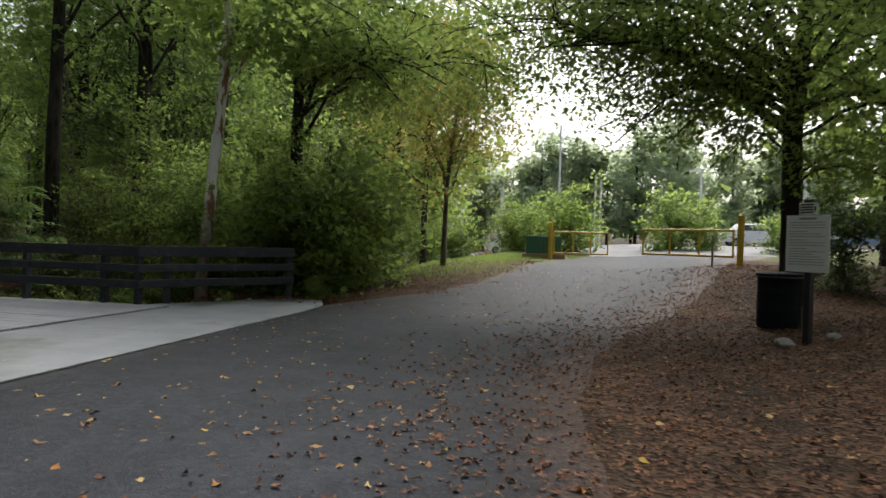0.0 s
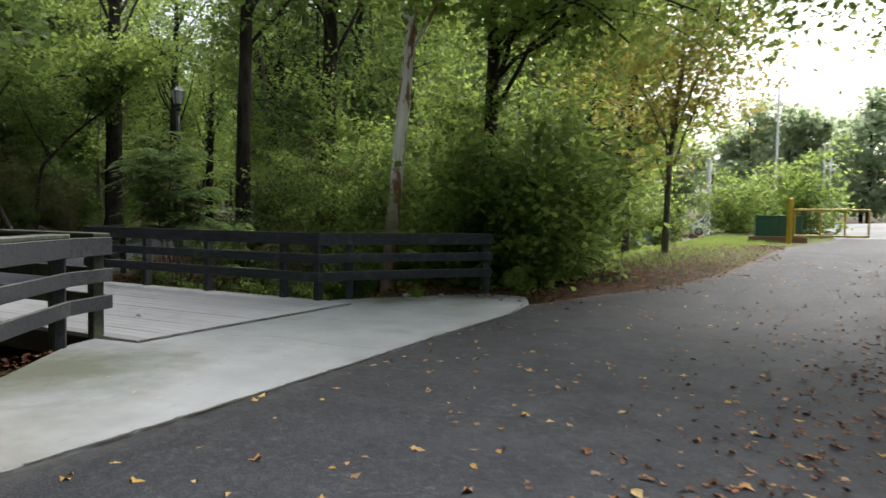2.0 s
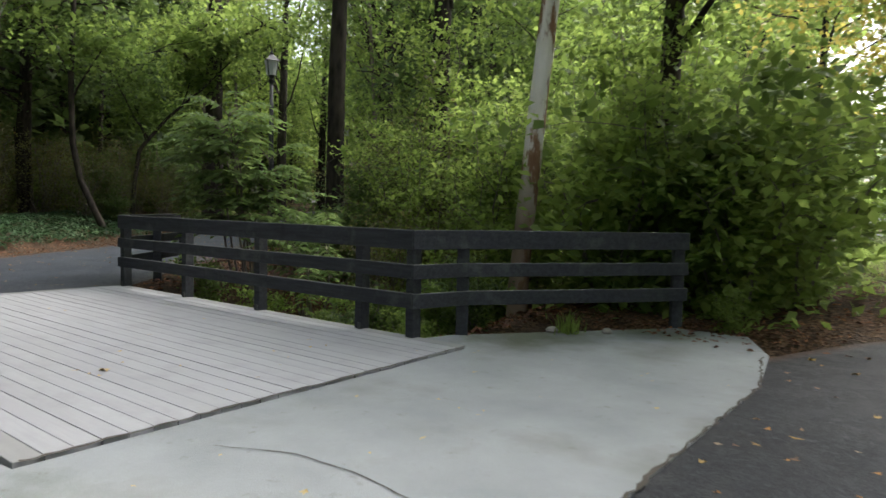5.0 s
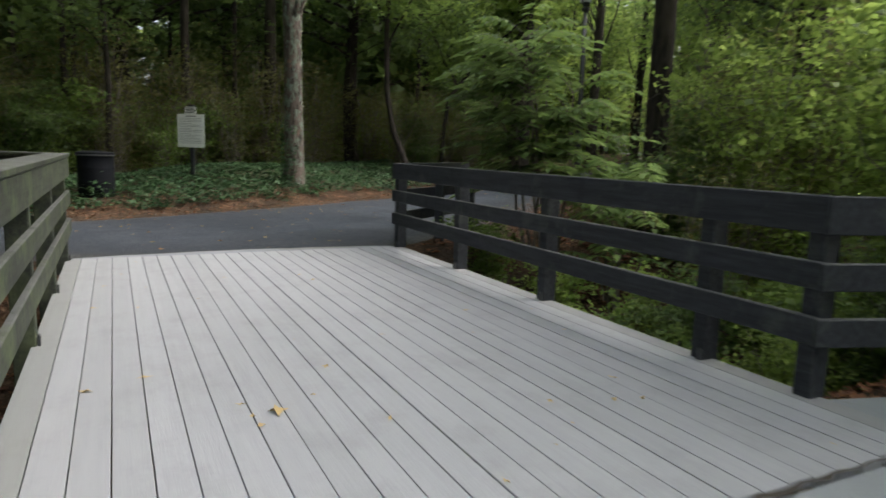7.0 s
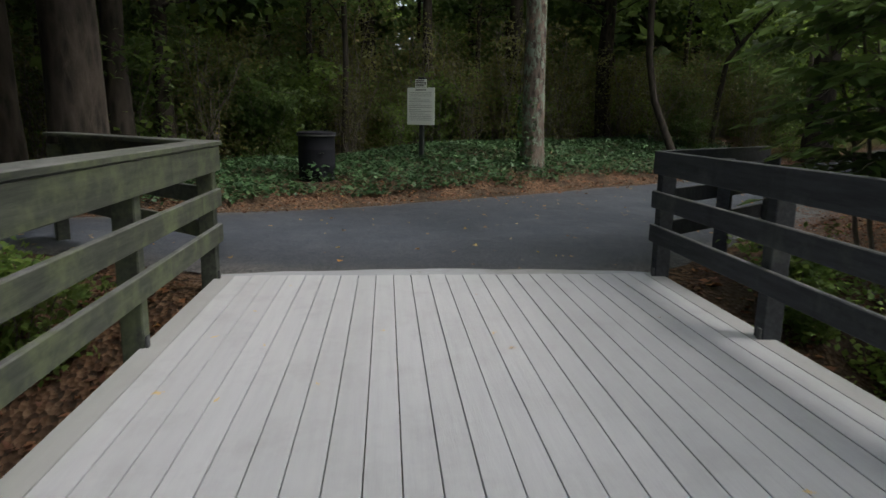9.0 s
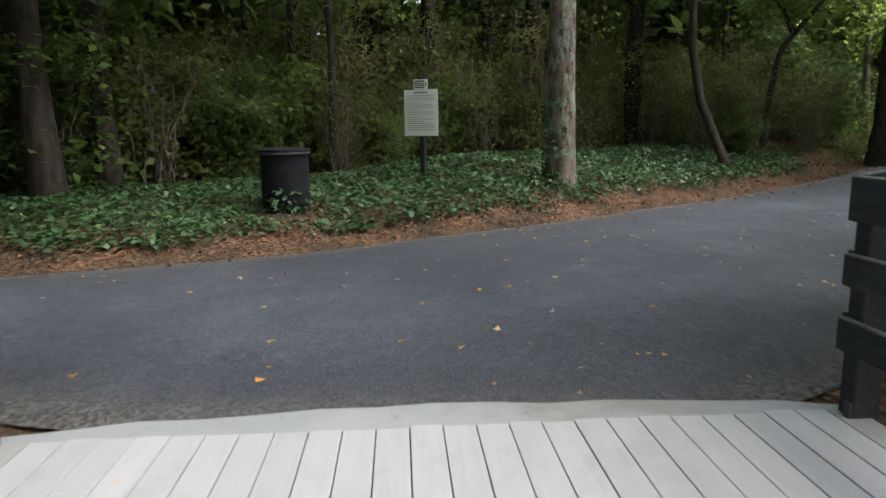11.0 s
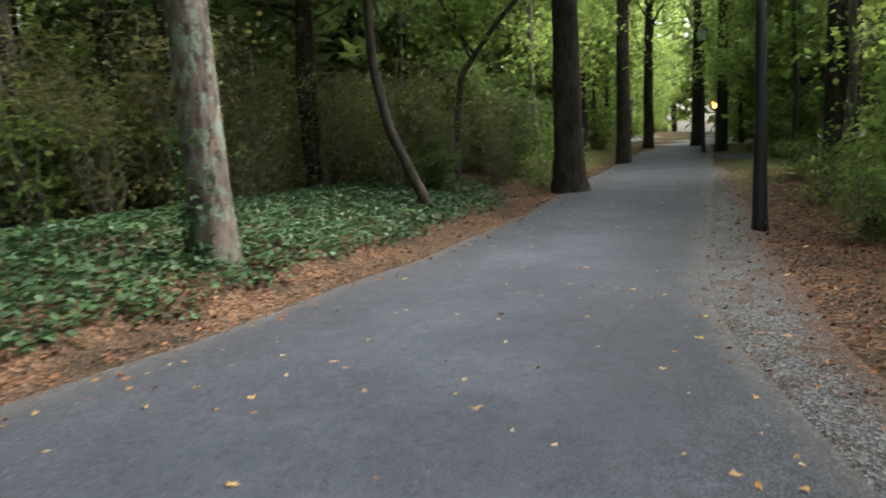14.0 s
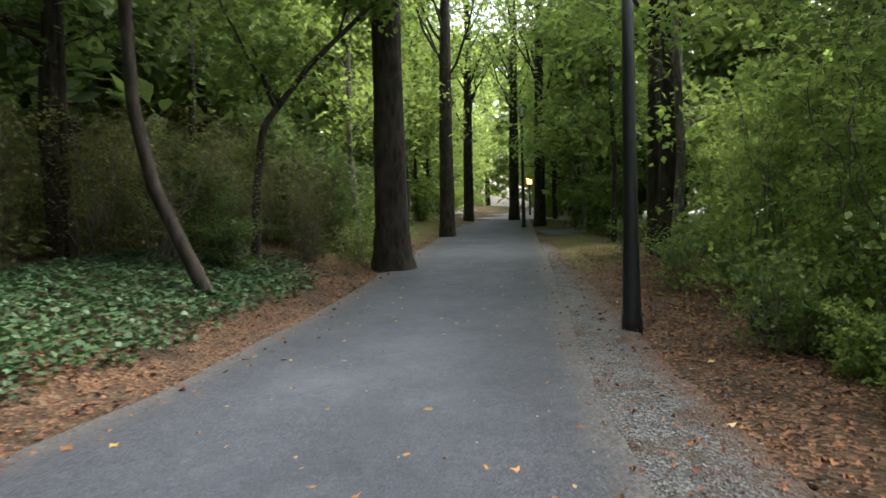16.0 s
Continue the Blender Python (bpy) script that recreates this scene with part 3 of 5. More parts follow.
def ribbon(points, wide, z, seed):
    """A thin ragged flat line on a slab."""
    g = random.Random(seed)
    bm = bmesh.new()
    rows = []
    for (ax, ay), (bx, by) in zip(points, points[1:]):
        n = max(2, int(math.hypot(bx - ax, by - ay) / 0.06))
        d = Vector((bx - ax, by - ay)).normalized()
        for k in range(n):
            x, y = ax + (bx - ax) * k / n, ay + (by - ay) * k / n
            w, o = wide * g.uniform(0.35, 1.2) / 2, wide * g.uniform(-0.5, 0.5)
            rows.append((bm.verts.new((x - d.y * (o - w), y + d.x * (o - w), z)), bm.verts.new((x - d.y * (o + w), y + d.x * (o + w), z))))
    for a, b in zip(rows, rows[1:]):
        bm.faces.new((a[0], b[0], b[1], a[1]))
    return bm


tagged(part("expansion_joint", ribbon([(-7.2, 6.8), (-7.205, 8.0), (-7.195, 9.3), (-7.2, 10.4)], 0.03, 0.054, 2), "joist"), "dark dirt-filled joint between slab and deck", "joint", kind="structure")
tagged(part("slab_crack", ribbon([(-6.75, 7.55), (-6.35, 7.75), (-5.95, 7.78), (-5.45, 7.72), (-4.9, 7.8)], 0.008, 0.036, 3), "joist"), "thin crack across the concrete slab", "crack", kind="structure")
# dark ribbon paints the slab joint and its thin shadow line
tagged(part("slab_edge_gap", ribbon([(-5.02, 12.0), (-4.8, 10.9), (-4.82, 8.6), (-4.8, 6.2), (-4.83, 4.2)], 0.028, 0.0365, 8), "joist"), "dark painted line for the joint and thin shadow at the slab edge", "joint", kind="structure")

# ---------------- bridge ----------------
DECK_A, DECK_B, DECK_S, DECK_N, DECK_Z = -7.22, -13.44, 6.77, 10.43, 0.05
bridge = thing("bridge_deck", "grey weathered plank footbridge deck over a creek", "bridge", kind="structure")
for y in (6.95, 7.8, 8.6, 9.4, 10.25):
    part("joist", box((DECK_A + DECK_B) / 2, y, -0.14, 6.0, 0.1, 0.28, 0.0), "joist", bridge)
for x in (-7.75, -13.3):
    part("abutment", box(x, 8.6, -0.78, 0.35, 4.2, 0.98, 0.02), "concrete", bridge)
count = 25
pitch = 0.1431
shared = []
for s in range(4):
    bm = box(0, 0, 0, DECK_A - DECK_B, pitch - 0.005, 0.045, 0.0022)
    me = bpy.data.meshes.new("plank")
    bmesh.ops.recalc_face_normals(bm, faces=bm.faces)
    bm.to_mesh(me)
    bm.free()
    at = me.attributes.new("mossy", "FLOAT", "POINT")
    at.data.foreach_set("value", np.full(len(me.vertices), 0.4 if s == 3 else 0.0, dtype=np.float32))
    shared.append(me)
pick = random.Random(5)
for k in range(count + 1):
    me = shared[3] if k in (0, count) else shared[pick.randrange(3)]
    ob = part("plank", me, "plank", bridge)
    ob.location = ((DECK_A + DECK_B) / 2 + pick.uniform(-0.012, 0.012), DECK_S + (k + 0.5) * pitch, DECK_Z - 0.0225 + pick.uniform(-0.002, 0.002))

RAILS = ((0.95, 0.19), (0.645, 0.14), (0.363, 0.145))
POST_X = (-7.83, -8.52, -10.2, -11.75, -13.38)


def rail_run(owner, a, b, inner, mat, ends=(0, 0)):
    """Three boards from a to b, on the side of the posts that 'inner' points to."""
    a, b, n = Vector((*a, 0)), Vector((*b, 0)), Vector((*inner, 0))
    d = (b - a).normalized()
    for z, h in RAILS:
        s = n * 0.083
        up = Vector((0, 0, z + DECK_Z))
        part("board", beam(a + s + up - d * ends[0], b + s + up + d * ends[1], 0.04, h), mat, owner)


def post(owner, x, y, mat, top=1.0, low=-0.5, turn=0.0):
    m = pose(x, y, 0, 0, 0, turn)
    part("post", box(0, 0, (top + low) / 2, 0.1, 0.125, top - low, 0.008, m), mat, owner)


def bracket(owner, x, y):
    part("bracket", box(x, y, DECK_Z + 0.035, 0.04, 0.014, 0.07, 0.003), "dark_steel", owner, "small steel foot bracket")


north = thing("bridge_railing", "dark-stained wooden post-and-board railing of the bridge", "railing", group="bridge railings")
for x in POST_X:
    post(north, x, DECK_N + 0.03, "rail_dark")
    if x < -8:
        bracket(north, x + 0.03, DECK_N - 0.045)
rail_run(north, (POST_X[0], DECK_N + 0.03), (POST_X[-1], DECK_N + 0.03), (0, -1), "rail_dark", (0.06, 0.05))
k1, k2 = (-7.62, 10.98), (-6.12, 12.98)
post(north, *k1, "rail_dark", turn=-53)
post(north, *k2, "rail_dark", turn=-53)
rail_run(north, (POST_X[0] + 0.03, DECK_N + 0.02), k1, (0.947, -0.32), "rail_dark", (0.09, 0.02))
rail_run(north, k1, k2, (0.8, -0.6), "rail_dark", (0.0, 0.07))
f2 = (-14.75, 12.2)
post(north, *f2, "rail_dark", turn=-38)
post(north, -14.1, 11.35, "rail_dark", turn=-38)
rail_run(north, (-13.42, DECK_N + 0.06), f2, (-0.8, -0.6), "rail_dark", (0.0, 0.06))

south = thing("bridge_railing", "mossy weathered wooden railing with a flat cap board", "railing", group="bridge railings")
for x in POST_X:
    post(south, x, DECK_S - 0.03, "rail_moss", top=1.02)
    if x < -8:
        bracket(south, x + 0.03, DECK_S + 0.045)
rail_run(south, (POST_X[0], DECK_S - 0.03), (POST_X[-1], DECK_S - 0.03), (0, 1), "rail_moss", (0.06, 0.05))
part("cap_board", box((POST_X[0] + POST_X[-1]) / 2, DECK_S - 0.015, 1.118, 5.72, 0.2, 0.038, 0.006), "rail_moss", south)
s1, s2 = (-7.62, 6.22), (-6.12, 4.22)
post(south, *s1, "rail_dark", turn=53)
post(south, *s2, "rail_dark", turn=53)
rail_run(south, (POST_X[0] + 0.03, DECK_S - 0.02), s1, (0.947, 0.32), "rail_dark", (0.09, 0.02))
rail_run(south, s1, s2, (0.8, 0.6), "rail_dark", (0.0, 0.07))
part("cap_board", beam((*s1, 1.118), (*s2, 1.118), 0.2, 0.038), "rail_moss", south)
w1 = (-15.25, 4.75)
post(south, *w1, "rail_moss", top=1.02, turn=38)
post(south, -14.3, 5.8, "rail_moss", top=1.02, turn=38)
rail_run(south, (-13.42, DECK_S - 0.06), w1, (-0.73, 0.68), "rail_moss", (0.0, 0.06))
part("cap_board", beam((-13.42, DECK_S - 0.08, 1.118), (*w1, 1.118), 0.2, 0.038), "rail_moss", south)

# ---------------- signs, bins, lamps ----------------


def notice_sign(x, y, z, turn):
    t = thing("notice_sign", "white notice board with small print on a black post", "sign", (x, y, z), turn, "notice signs")
    part("post", box(0, 0.05, 0.87, 0.09, 0.09, 1.94, 0.008), "black", t)
    part("post_cap", box(0, 0.05, 1.86, 0.14, 0.14, 0.05, 0.015), "black", t)
    panel = part("panel", box(0, -0.005, 1.31, 0.61, 0.012, 0.74, 0.003), "sign_white", t, "white enamelled sheet")
    part("title_line", box(0, -0.0135, 1.635, 0.24, 0.003, 0.026), "sign_ink", panel)
    g = random.Random(3)
    z0 = 1.585
    for k in range(16):
        wide = g.choice((0.5, 0.5, 0.46, 0.34, 0.5))
        if k in (3, 6, 9):
            wide = 0.26
            z0 -= 0.012
        part("text_line", box(-0.26 + wide / 2, -0.0135, z0, wide, 0.003, 0.008), "sign_ink", panel)
        z0 -= 0.034
    plate = part("small_plate", box(0, -0.008, 1.765, 0.25, 0.012, 0.16, 0.003), "sign_white", t, "small white plate")
    for k in range(4):
        part("text_line", box(-0.015, -0.0165, 1.815 - 0.033 * k, 0.18, 0.003, 0.018), "ink_black", plate)
    part("arrow_mark", box(0.1, -0.0165, 1.765, 0.02, 0.003, 0.06), "ink_black", plate)
    return t


def litter_bin(x, y, z):
    t = thing("litter_bin", "black steel drum litter bin with a flat lid", "bin", (x, y, z), 0, "litter bins")
    prof = [(0.27, 0.0), (0.285, 0.02), (0.29, 0.05), (0.29, 0.26), (0.2925, 0.275), (0.2925, 0.29), (0.29, 0.305), (0.29, 0.53), (0.2925, 0.545), (0.2925, 0.56), (0.29, 0.575), (0.29, 0.76), (0.3, 0.775), (0.3, 0.8), (0.27, 0.8)]
    prof = [(r * 1.08, zz) for r, zz in prof]
    part("body", lathe(prof, 40), "bin_black", t, smooth=True)
    part("lid", lathe([(0.33, 0.8), (0.336, 0.81), (0.336, 0.835), (0.3, 0.85), (0.1, 0.865), (0.02, 0.868)], 32), "bin_black", t)
    part("rim", lathe([(0.326, 0.775), (0.338, 0.78), (0.338, 0.8), (0.326, 0.805)], 32), "dark_steel", t, "worn steel rim")
    return t


def lamp_post(x, y, z, lit=False):
    label = "tall black lamp post with a lit orange lantern" if lit else "tall black lamp post with a four-sided lantern"
    t = thing("lamp_post", label, "street lamp", (x, y, z), 20, "lamp posts")
    part("pole", lathe([(0.12, -0.1), (0.12, 0.12), (0.105, 0.2), (0.085, 1.2), (0.07, 3.0), (0.055, 4.95)], 14), "black", t, smooth=True)
    part("collar", lathe([(0.06, 4.9), (0.1, 4.95), (0.1, 5.0), (0.05, 5.05), (0.09, 5.1), (0.13, 5.14)], 12), "black", t)
    bm = bmesh.new()
    r = bmesh.ops.create_cone(bm, cap_ends=True, segments=4, radius1=0.15, radius2=0.22, depth=0.42, matrix=Matrix.Translation((0, 0, 5.36)) @ Matrix.Rotation(radians(45), 4, "Z"))
    glass = part("lantern_glass", bm, "lamp_on" if lit else "frost", t)
    for a in range(4):
        q = radians(90 * a)
        c, s = math.cos(q), math.sin(q)
        part("lantern_bar", beam((0.155 * c, 0.155 * s, 5.14), (0.225 * c, 0.225 * s, 5.58), 0.025, 0.025, 0.003), "black", t)
    bm = bmesh.new()
    bmesh.ops.create_cone(bm, cap_ends=True, segments=4, radius1=0.28, radius2=0.09, depth=0.16, matrix=Matrix.Translation((0, 0, 5.65)) @ Matrix.Rotation(radians(0), 4, "Z"))
    part("lantern_roof", bm, "black", t)
    part("finial", lathe([(0.09, 5.72), (0.05, 5.76), (0.06, 5.8), (0.01, 5.88)], 10), "black", t)
    return t


notice_sign(-21.85, 8.85, ground_z(-21.85, 8.85) - 0.27, 62)
notice_sign(2.8, 9.4, ground_z(2.8, 9.4), -52)
litter_bin(-19.75, 6.95, ground_z(-19.75, 6.95) - 0.03)
litter_bin(2.93, 11.1, ground_z(2.93, 11.1))
lamp_post(-20.15, 18.35, ground_z(-20.15, 18.35))
lamp_post(-35.4, 36.3, ground_z(-35.4, 36.3))
lamp_post(-45.6, 50.4, -1.75, True)

# ---------------- trees ----------------


def bend(a, b, sag, n, g, rough=0.05):
    """A wandering line from a to b that bows upwards or sags."""
    a, b = np.asarray(a, float), np.asarray(b, float)
    t = np.linspace(0, 1, n)[:, None]
    size = np.linalg.norm(b - a)
    w = np.cumsum(g.normal(0, rough * size / n ** 0.5, (n, 3)), axis=0)
    w -= t * w[-1]
    return a + (b - a) * t + np.array([0, 0, 1]) * sag * 4 * t * (1 - t) + w


def build_tree(name, label, trunk, radii, limbs, leaf_n, leaf_size, leaf_mat, bark, seed, cluster=0.7, flat=0.55, droop=0.35, group="", thin=False):
    """trunk: points; limbs: (start fraction, end point, sag, radius, twigs). Leaves cluster along twigs."""
    g = np.random.default_rng(seed)
    t = thing(name, label, "tree", group=group)
    trunk = np.asarray(trunk, float)
    k = np.linspace(0, len(trunk) - 1, max(14, len(trunk) * 5))
    line = np.stack([np.interp(k, np.arange(len(trunk)), trunk[:, c]) for c in range(3)], 1)
    rad = np.interp(k, np.linspace(0, len(trunk) - 1, len(radii)), radii)
    part("trunk", fast_mesh("trunk", *tube(line, rad, 14, 0.05, seed)), bark, t, smooth=True)
    wood, tips = [], []
    for f, end, sag, r, twigs in limbs:
        a = line[int(f * (len(line) - 1))]
        lim = bend(a, end, sag, 9, g)
        wood.append(tube(lim[::2] if thin else lim, np.linspace(r, r * 0.25, 5 if thin else 9), 3 if thin else 5))
        size = np.linalg.norm(np.asarray(end) - a)
        for j in range(twigs):
            s = g.uniform(0.3, 1.0)
            o = lim[int(s * 8)]
            e = o + g.normal(0, 1, 3) * np.array([1, 1, 0.45]) * size * 0.25
            tw = bend(o, e, 0.05 * size, 5, g)
            if not thin:
                wood.append(tube(tw, np.linspace(r * 0.3, 0.006, 5), 3))
            tips += [tw[2], tw[3], tw[4], tw[4]]
        tips += [lim[6], lim[7], lim[8]]
    if wood:
        part("branching", fast_mesh("branching", *merge(wood)), bark, t)
    tips = np.array(tips)
    c = tips[g.integers(0, len(tips), leaf_n)] + g.normal(0, 0.5, (leaf_n, 3)) * np.array([1, 1, flat]) * cluster
    part("crown", fast_mesh("crown", *leaf_quads(c, leaf_size, g, droop)), leaf_mat, t)
    return t


def ring_limbs(n, z0, z1, top, reach, g, r=0.05, twigs=5, rise=0.8):
    out = []
    for k in range(n):
        f = z0 / top + (z1 - z0) / top * (k + g.uniform(0, 0.8)) / n
        a = g.uniform(0, 6.28)
        d = reach * g.uniform(0.6, 1.1)
        out.append((f, (d * math.cos(a), d * math.sin(a), f * top + rise * g.uniform(0.2, 1.3)), g.uniform(-0.2, 0.3), r, twigs))
    return out


KINDS = {}


def kind(key, make):
    KINDS[key] = make
    return make


def forest_tree(key, seed, top, r, z0, reach, limbs, leaves, size, mat, bark):
    g = np.random.default_rng(seed)
    lean = g.normal(0, 0.35, 2)
    pts = [(lean[0] * s * s + g.normal(0, 0.06), lean[1] * s * s + g.normal(0, 0.06), -0.3 + s * (top + 0.3)) for s in np.linspace(0, 1, 6)]
    return kind(key, build_tree("tree", "tall woodland tree with a dark trunk and green crown", pts, [r * 1.35, r, r * 0.9, r * 0.75, r * 0.5, r * 0.2], ring_limbs(limbs, z0, top, top, reach, g, r * 0.35, 4), leaves, size, mat, bark, seed, 1.0, group="woodland trees"))


def brush(key, seed, top, reach, stems, leaves, size, mat, label, low=0.15):
    """Understory bush: several thin stems with leafy twigs from near the ground."""
    g = np.random.default_rng(seed)
    t = thing("bush", label, "bush", group="woodland undergrowth")
    wood, tips = [], []
    for s in range(stems):
        a = g.uniform(0, 6.28)
        d = reach * g.uniform(0.15, 0.8)
        end = (d * math.cos(a), d * math.sin(a), top * g.uniform(0.6, 1.0))
        st = bend((g.normal(0, 0.12), g.normal(0, 0.12), -0.25), end, 0.1 * top, 9, g, 0.08)
        wood.append(tube(st, np.linspace(0.022, 0.006, 9), 4))
        for j in range(8):
            o = st[g.integers(1, 9)]
            e = o + g.normal(0, 1, 3) * np.array([0.5, 0.5, 0.25]) * reach * 0.6
            e[2] = max(e[2], low)
            tw = bend(o, e, 0.05, 4, g)
            if j % 2 == 0:
                wood.append(tube(tw, np.linspace(0.008, 0.003, 4), 3))
            tips += [tw[1], tw[2], tw[3], tw[3]]
    part("branching", fast_mesh("branching", *merge(wood)), "bark_grey", t)
    tips = np.array(tips)
    c = tips[g.integers(0, len(tips), leaves)] + g.normal(0, 0.5, (leaves, 3)) * np.array([1, 1, 0.55]) * 0.42
    c[:, 2] = np.maximum(c[:, 2], 0.02)
    part("foliage", fast_mesh("foliage", *leaf_quads(c, size, g, 0.3)), mat, t)
    return kind(key, t)


forest_tree("oak_b", 12, 15, 0.17, 3.5, 3.2, 17, 3200, 0.2, "leaf_deep", "bark")
forest_tree("oak_c", 13, 18, 0.30, 5.0, 4.0, 18, 3200, 0.21, "leaf_mid", "bark_grey")
forest_tree("pole_a", 14, 13, 0.09, 2.6, 2.4, 18, 5200, 0.125, "leaf_bright", "bark_grey")
forest_tree("pole_b", 15, 12, 0.07, 2.2, 2.2, 18, 5200, 0.125, "leaf_mid", "bark")
brush("bush_e", 25, 2.2, 1.4, 9, 1000, 0.085, "leaf_mid", "thin airy undergrowth bush with bare twigs")
forest_tree("pole_c", 16, 13, 0.075, 3.5, 2.0, 16, 3000, 0.115, "leaf_deep", "bark")
brush("bush_f", 26, 5.5, 2.1, 10, 4200, 0.08, "leaf_bright", "tall airy yellow-green sapling clump")
brush("bush_a", 21, 2.6, 1.5, 8, 2600, 0.11, "leaf_mid", "leafy green woodland undergrowth bush")
brush("bush_b", 22, 3.6, 1.7, 9, 2900, 0.105, "leaf_deep", "dark green woodland undergrowth bush")
brush("bush_c", 23, 2.0, 1.3, 8, 2500, 0.10, "leaf_bright", "light green woodland undergrowth bush")
brush("bush_d", 24, 5.0, 2.0, 9, 4200, 0.11, "leaf_mid", "tall leafy sapling clump in the wood")

brush("bush_g", 27, 3.4, 1.6, 15, 2000, 0.07, "leaf_olive", "twiggy brown-green undergrowth with many bare stems")

used = {}


def plant(key, x, y, turn, size=1.0, sink=0.0):
    """The first planting uses the built one; the others are copies."""
    m = pose(x, y, ground_z(x, y) - sink, 0, 0, turn)
    ob = KINDS[key]
    if key not in used:
        used[key] = 1
        ob.matrix_basis = m
        ob.scale = (size, size, size)
        return ob
    keep = ob.scale.copy()
    ob.scale = (size, size, size)
    made = copy_thing(ob, m)
    ob.scale = keep
    return made


def clear_of(x, y, gap):
    """How far a spot keeps from paths, bridge and apron."""
    w = max(float(side_of(WEST_LEFT, x, y)), -float(side_of(WEST_RIGHT, x, y)))
    e = max(float(side_of(EAST_LEFT, x, y)), -float(side_of(EAST_RIGHT, x, y)))
    if -14.8 - gap < x < -4.8 + gap and 4.0 - gap < y < 13.2 + gap * 0.6:
        mid = -14.5 < x < -4.6 and abs(y - 8.6) < (2.3 + gap)
        if mid or (x > -7.9 and abs(y - 8.6) < 4.6 + gap):
            return False
    return w > gap and e > gap


g = random.Random(31)
placed = []


def scatter(n, keys, x0, x1, y0, y1, gap, apart, sizes, test=None):
    done, tries = 0, 0
    while done < n and tries < n * 30:
        tries += 1
        x, y = g.uniform(x0, x1), g.uniform(y0, y1)
        if not clear_of(x, y, gap) or (test and not test(x, y)):
            continue
        if any((x - a) ** 2 + (y - b) ** 2 < max(apart, c) ** 2 * 0.8 for a, b, c in placed if c == apart):
            continue
        placed.append((x, y, apart))
        plant(g.choice(keys), x, y, g.uniform(0, 360), g.uniform(*sizes))
        done += 1


# ---------------- woods ----------------
far_g = np.random.default_rng(77)


def far_tree(key, seed, top, mat, label, n=1300, size=0.64):
    """A distant tree with a coarse crown that starts low."""
    g2 = np.random.default_rng(seed)
    pts = [(0, 0, -0.5), (0.1, 0.1, top * 0.5), (0.2, 0, top)]
    return kind(key, build_tree("tree", label, pts, [0.28, 0.2, 0.05], ring_limbs(16, top * 0.1, top * 0.97, top, top * 0.22, g2, 0.07, 3, 1.2), n, size, mat, "bark", seed, 1.7, 0.8, group="distant trees", thin=True))


forest_tree("shade", 18, 12, 0.2, 3.8, 3.8, 26, 6500, 0.17, "leaf_deep", "bark")
far_tree("far_a", 41, 14, "leaf_far_haze", "distant deciduous tree with haze painted into its pale green", 2900, 0.6)
far_tree("far_b", 42, 18, "leaf_far_haze", "tall distant tree with haze painted into its pale green", 2900, 0.6)
far_tree("far_c", 43, 15, "leaf_deep", "tree deep in the woods with green crown")
far_tree("far_d", 44, 17, "leaf_bright", "tree deep in the woods with yellow-green crown")

not_lot = lambda x, y: x < -6.2 - max(0, y - 20) * 0.25
off_left = lambda x, y: float(side_of(WEST_LEFT, x, y))
off_right = lambda x, y: -float(side_of(WEST_RIGHT, x, y))
north_wood = lambda x, y: not_lot(x, y) and off_right(x, y) > 4.0
behind_ivy = lambda x, y: off_left(x, y) > (4.4 if y < 17.5 else 2.2)

# trees and undergrowth north of the bridge
scatter(6, ["pole_b", "pole_c", "oak_b", "pole_b"], -22, -8, 17.5, 36, 1.8, 2.8, (0.85, 1.2), north_wood)
scatter(20, ["bush_a", "bush_c", "bush_c", "bush_f", "bush_f", "bush_c"], -20, -6, 14.5, 27, 1.1, 1.5, (0.7, 1.2), north_wood)
# west of the footpath, behind the ivy
scatter(14, ["oak_b", "pole_c", "oak_b", "pole_c", "pole_b"], -42, -20, -6, 30, 1.7, 2.8, (0.85, 1.2), lambda x, y: off_left(x, y) > 5.0)
scatter(16, ["pole_c"], -34, -20, -4, 32, 1.7, 1.7, (0.85, 1.2), lambda x, y: off_left(x, y) > 4.6)
scatter(6, ["pole_c"], -24, -12, 18, 32, 1.7, 1.7, (0.85, 1.2), north_wood)
scatter(40, ["bush_g", "bush_g", "bush_b", "bush_e"], -34, -18, -6, 32, 1.0, 1.4, (0.8, 1.25), behind_ivy)
scatter(18, ["bush_g", "bush_g", "bush_b"], -27, -19, 0, 13, 1.0, 1.1, (0.6, 1.0), behind_ivy)
scatter(16, ["bush_b", "bush_a", "bush_b"], -46, -24, 19, 44, 1.8, 1.6, (0.8, 1.2), lambda x, y: 2.4 < off_left(x, y) < 9)
# close growth at the back of the ivy
scatter(46, ["bush_g", "bush_b", "bush_g", "bush_e"], -34, -21, 5, 25, 1.0, 0.85, (0.5, 0.95), lambda x, y: (4.9 < off_left(x, y) < 7.6 if y < 15.5 else 2.6 < off_left(x, y) < 6.5) and math.hypot(x + 25.1, y - 15.7) > 1.0)
scatter(10, ["bush_a", "bush_c"], -34, -23, 5, 24, 1.0, 1.2, (0.5, 0.9), lambda x, y: 6.5 < off_left(x, y) < 10)
for x, y, s in ((-38.0, 22.0, 0.9), (-42.5, 27.0, 0.9), (-46.0, 31.0, 1.0), (-36.0, 17.5, 0.8), (-44.0, 23.0, 1.0)):
    plant("far_c", x, y, g.uniform(0, 360), s)
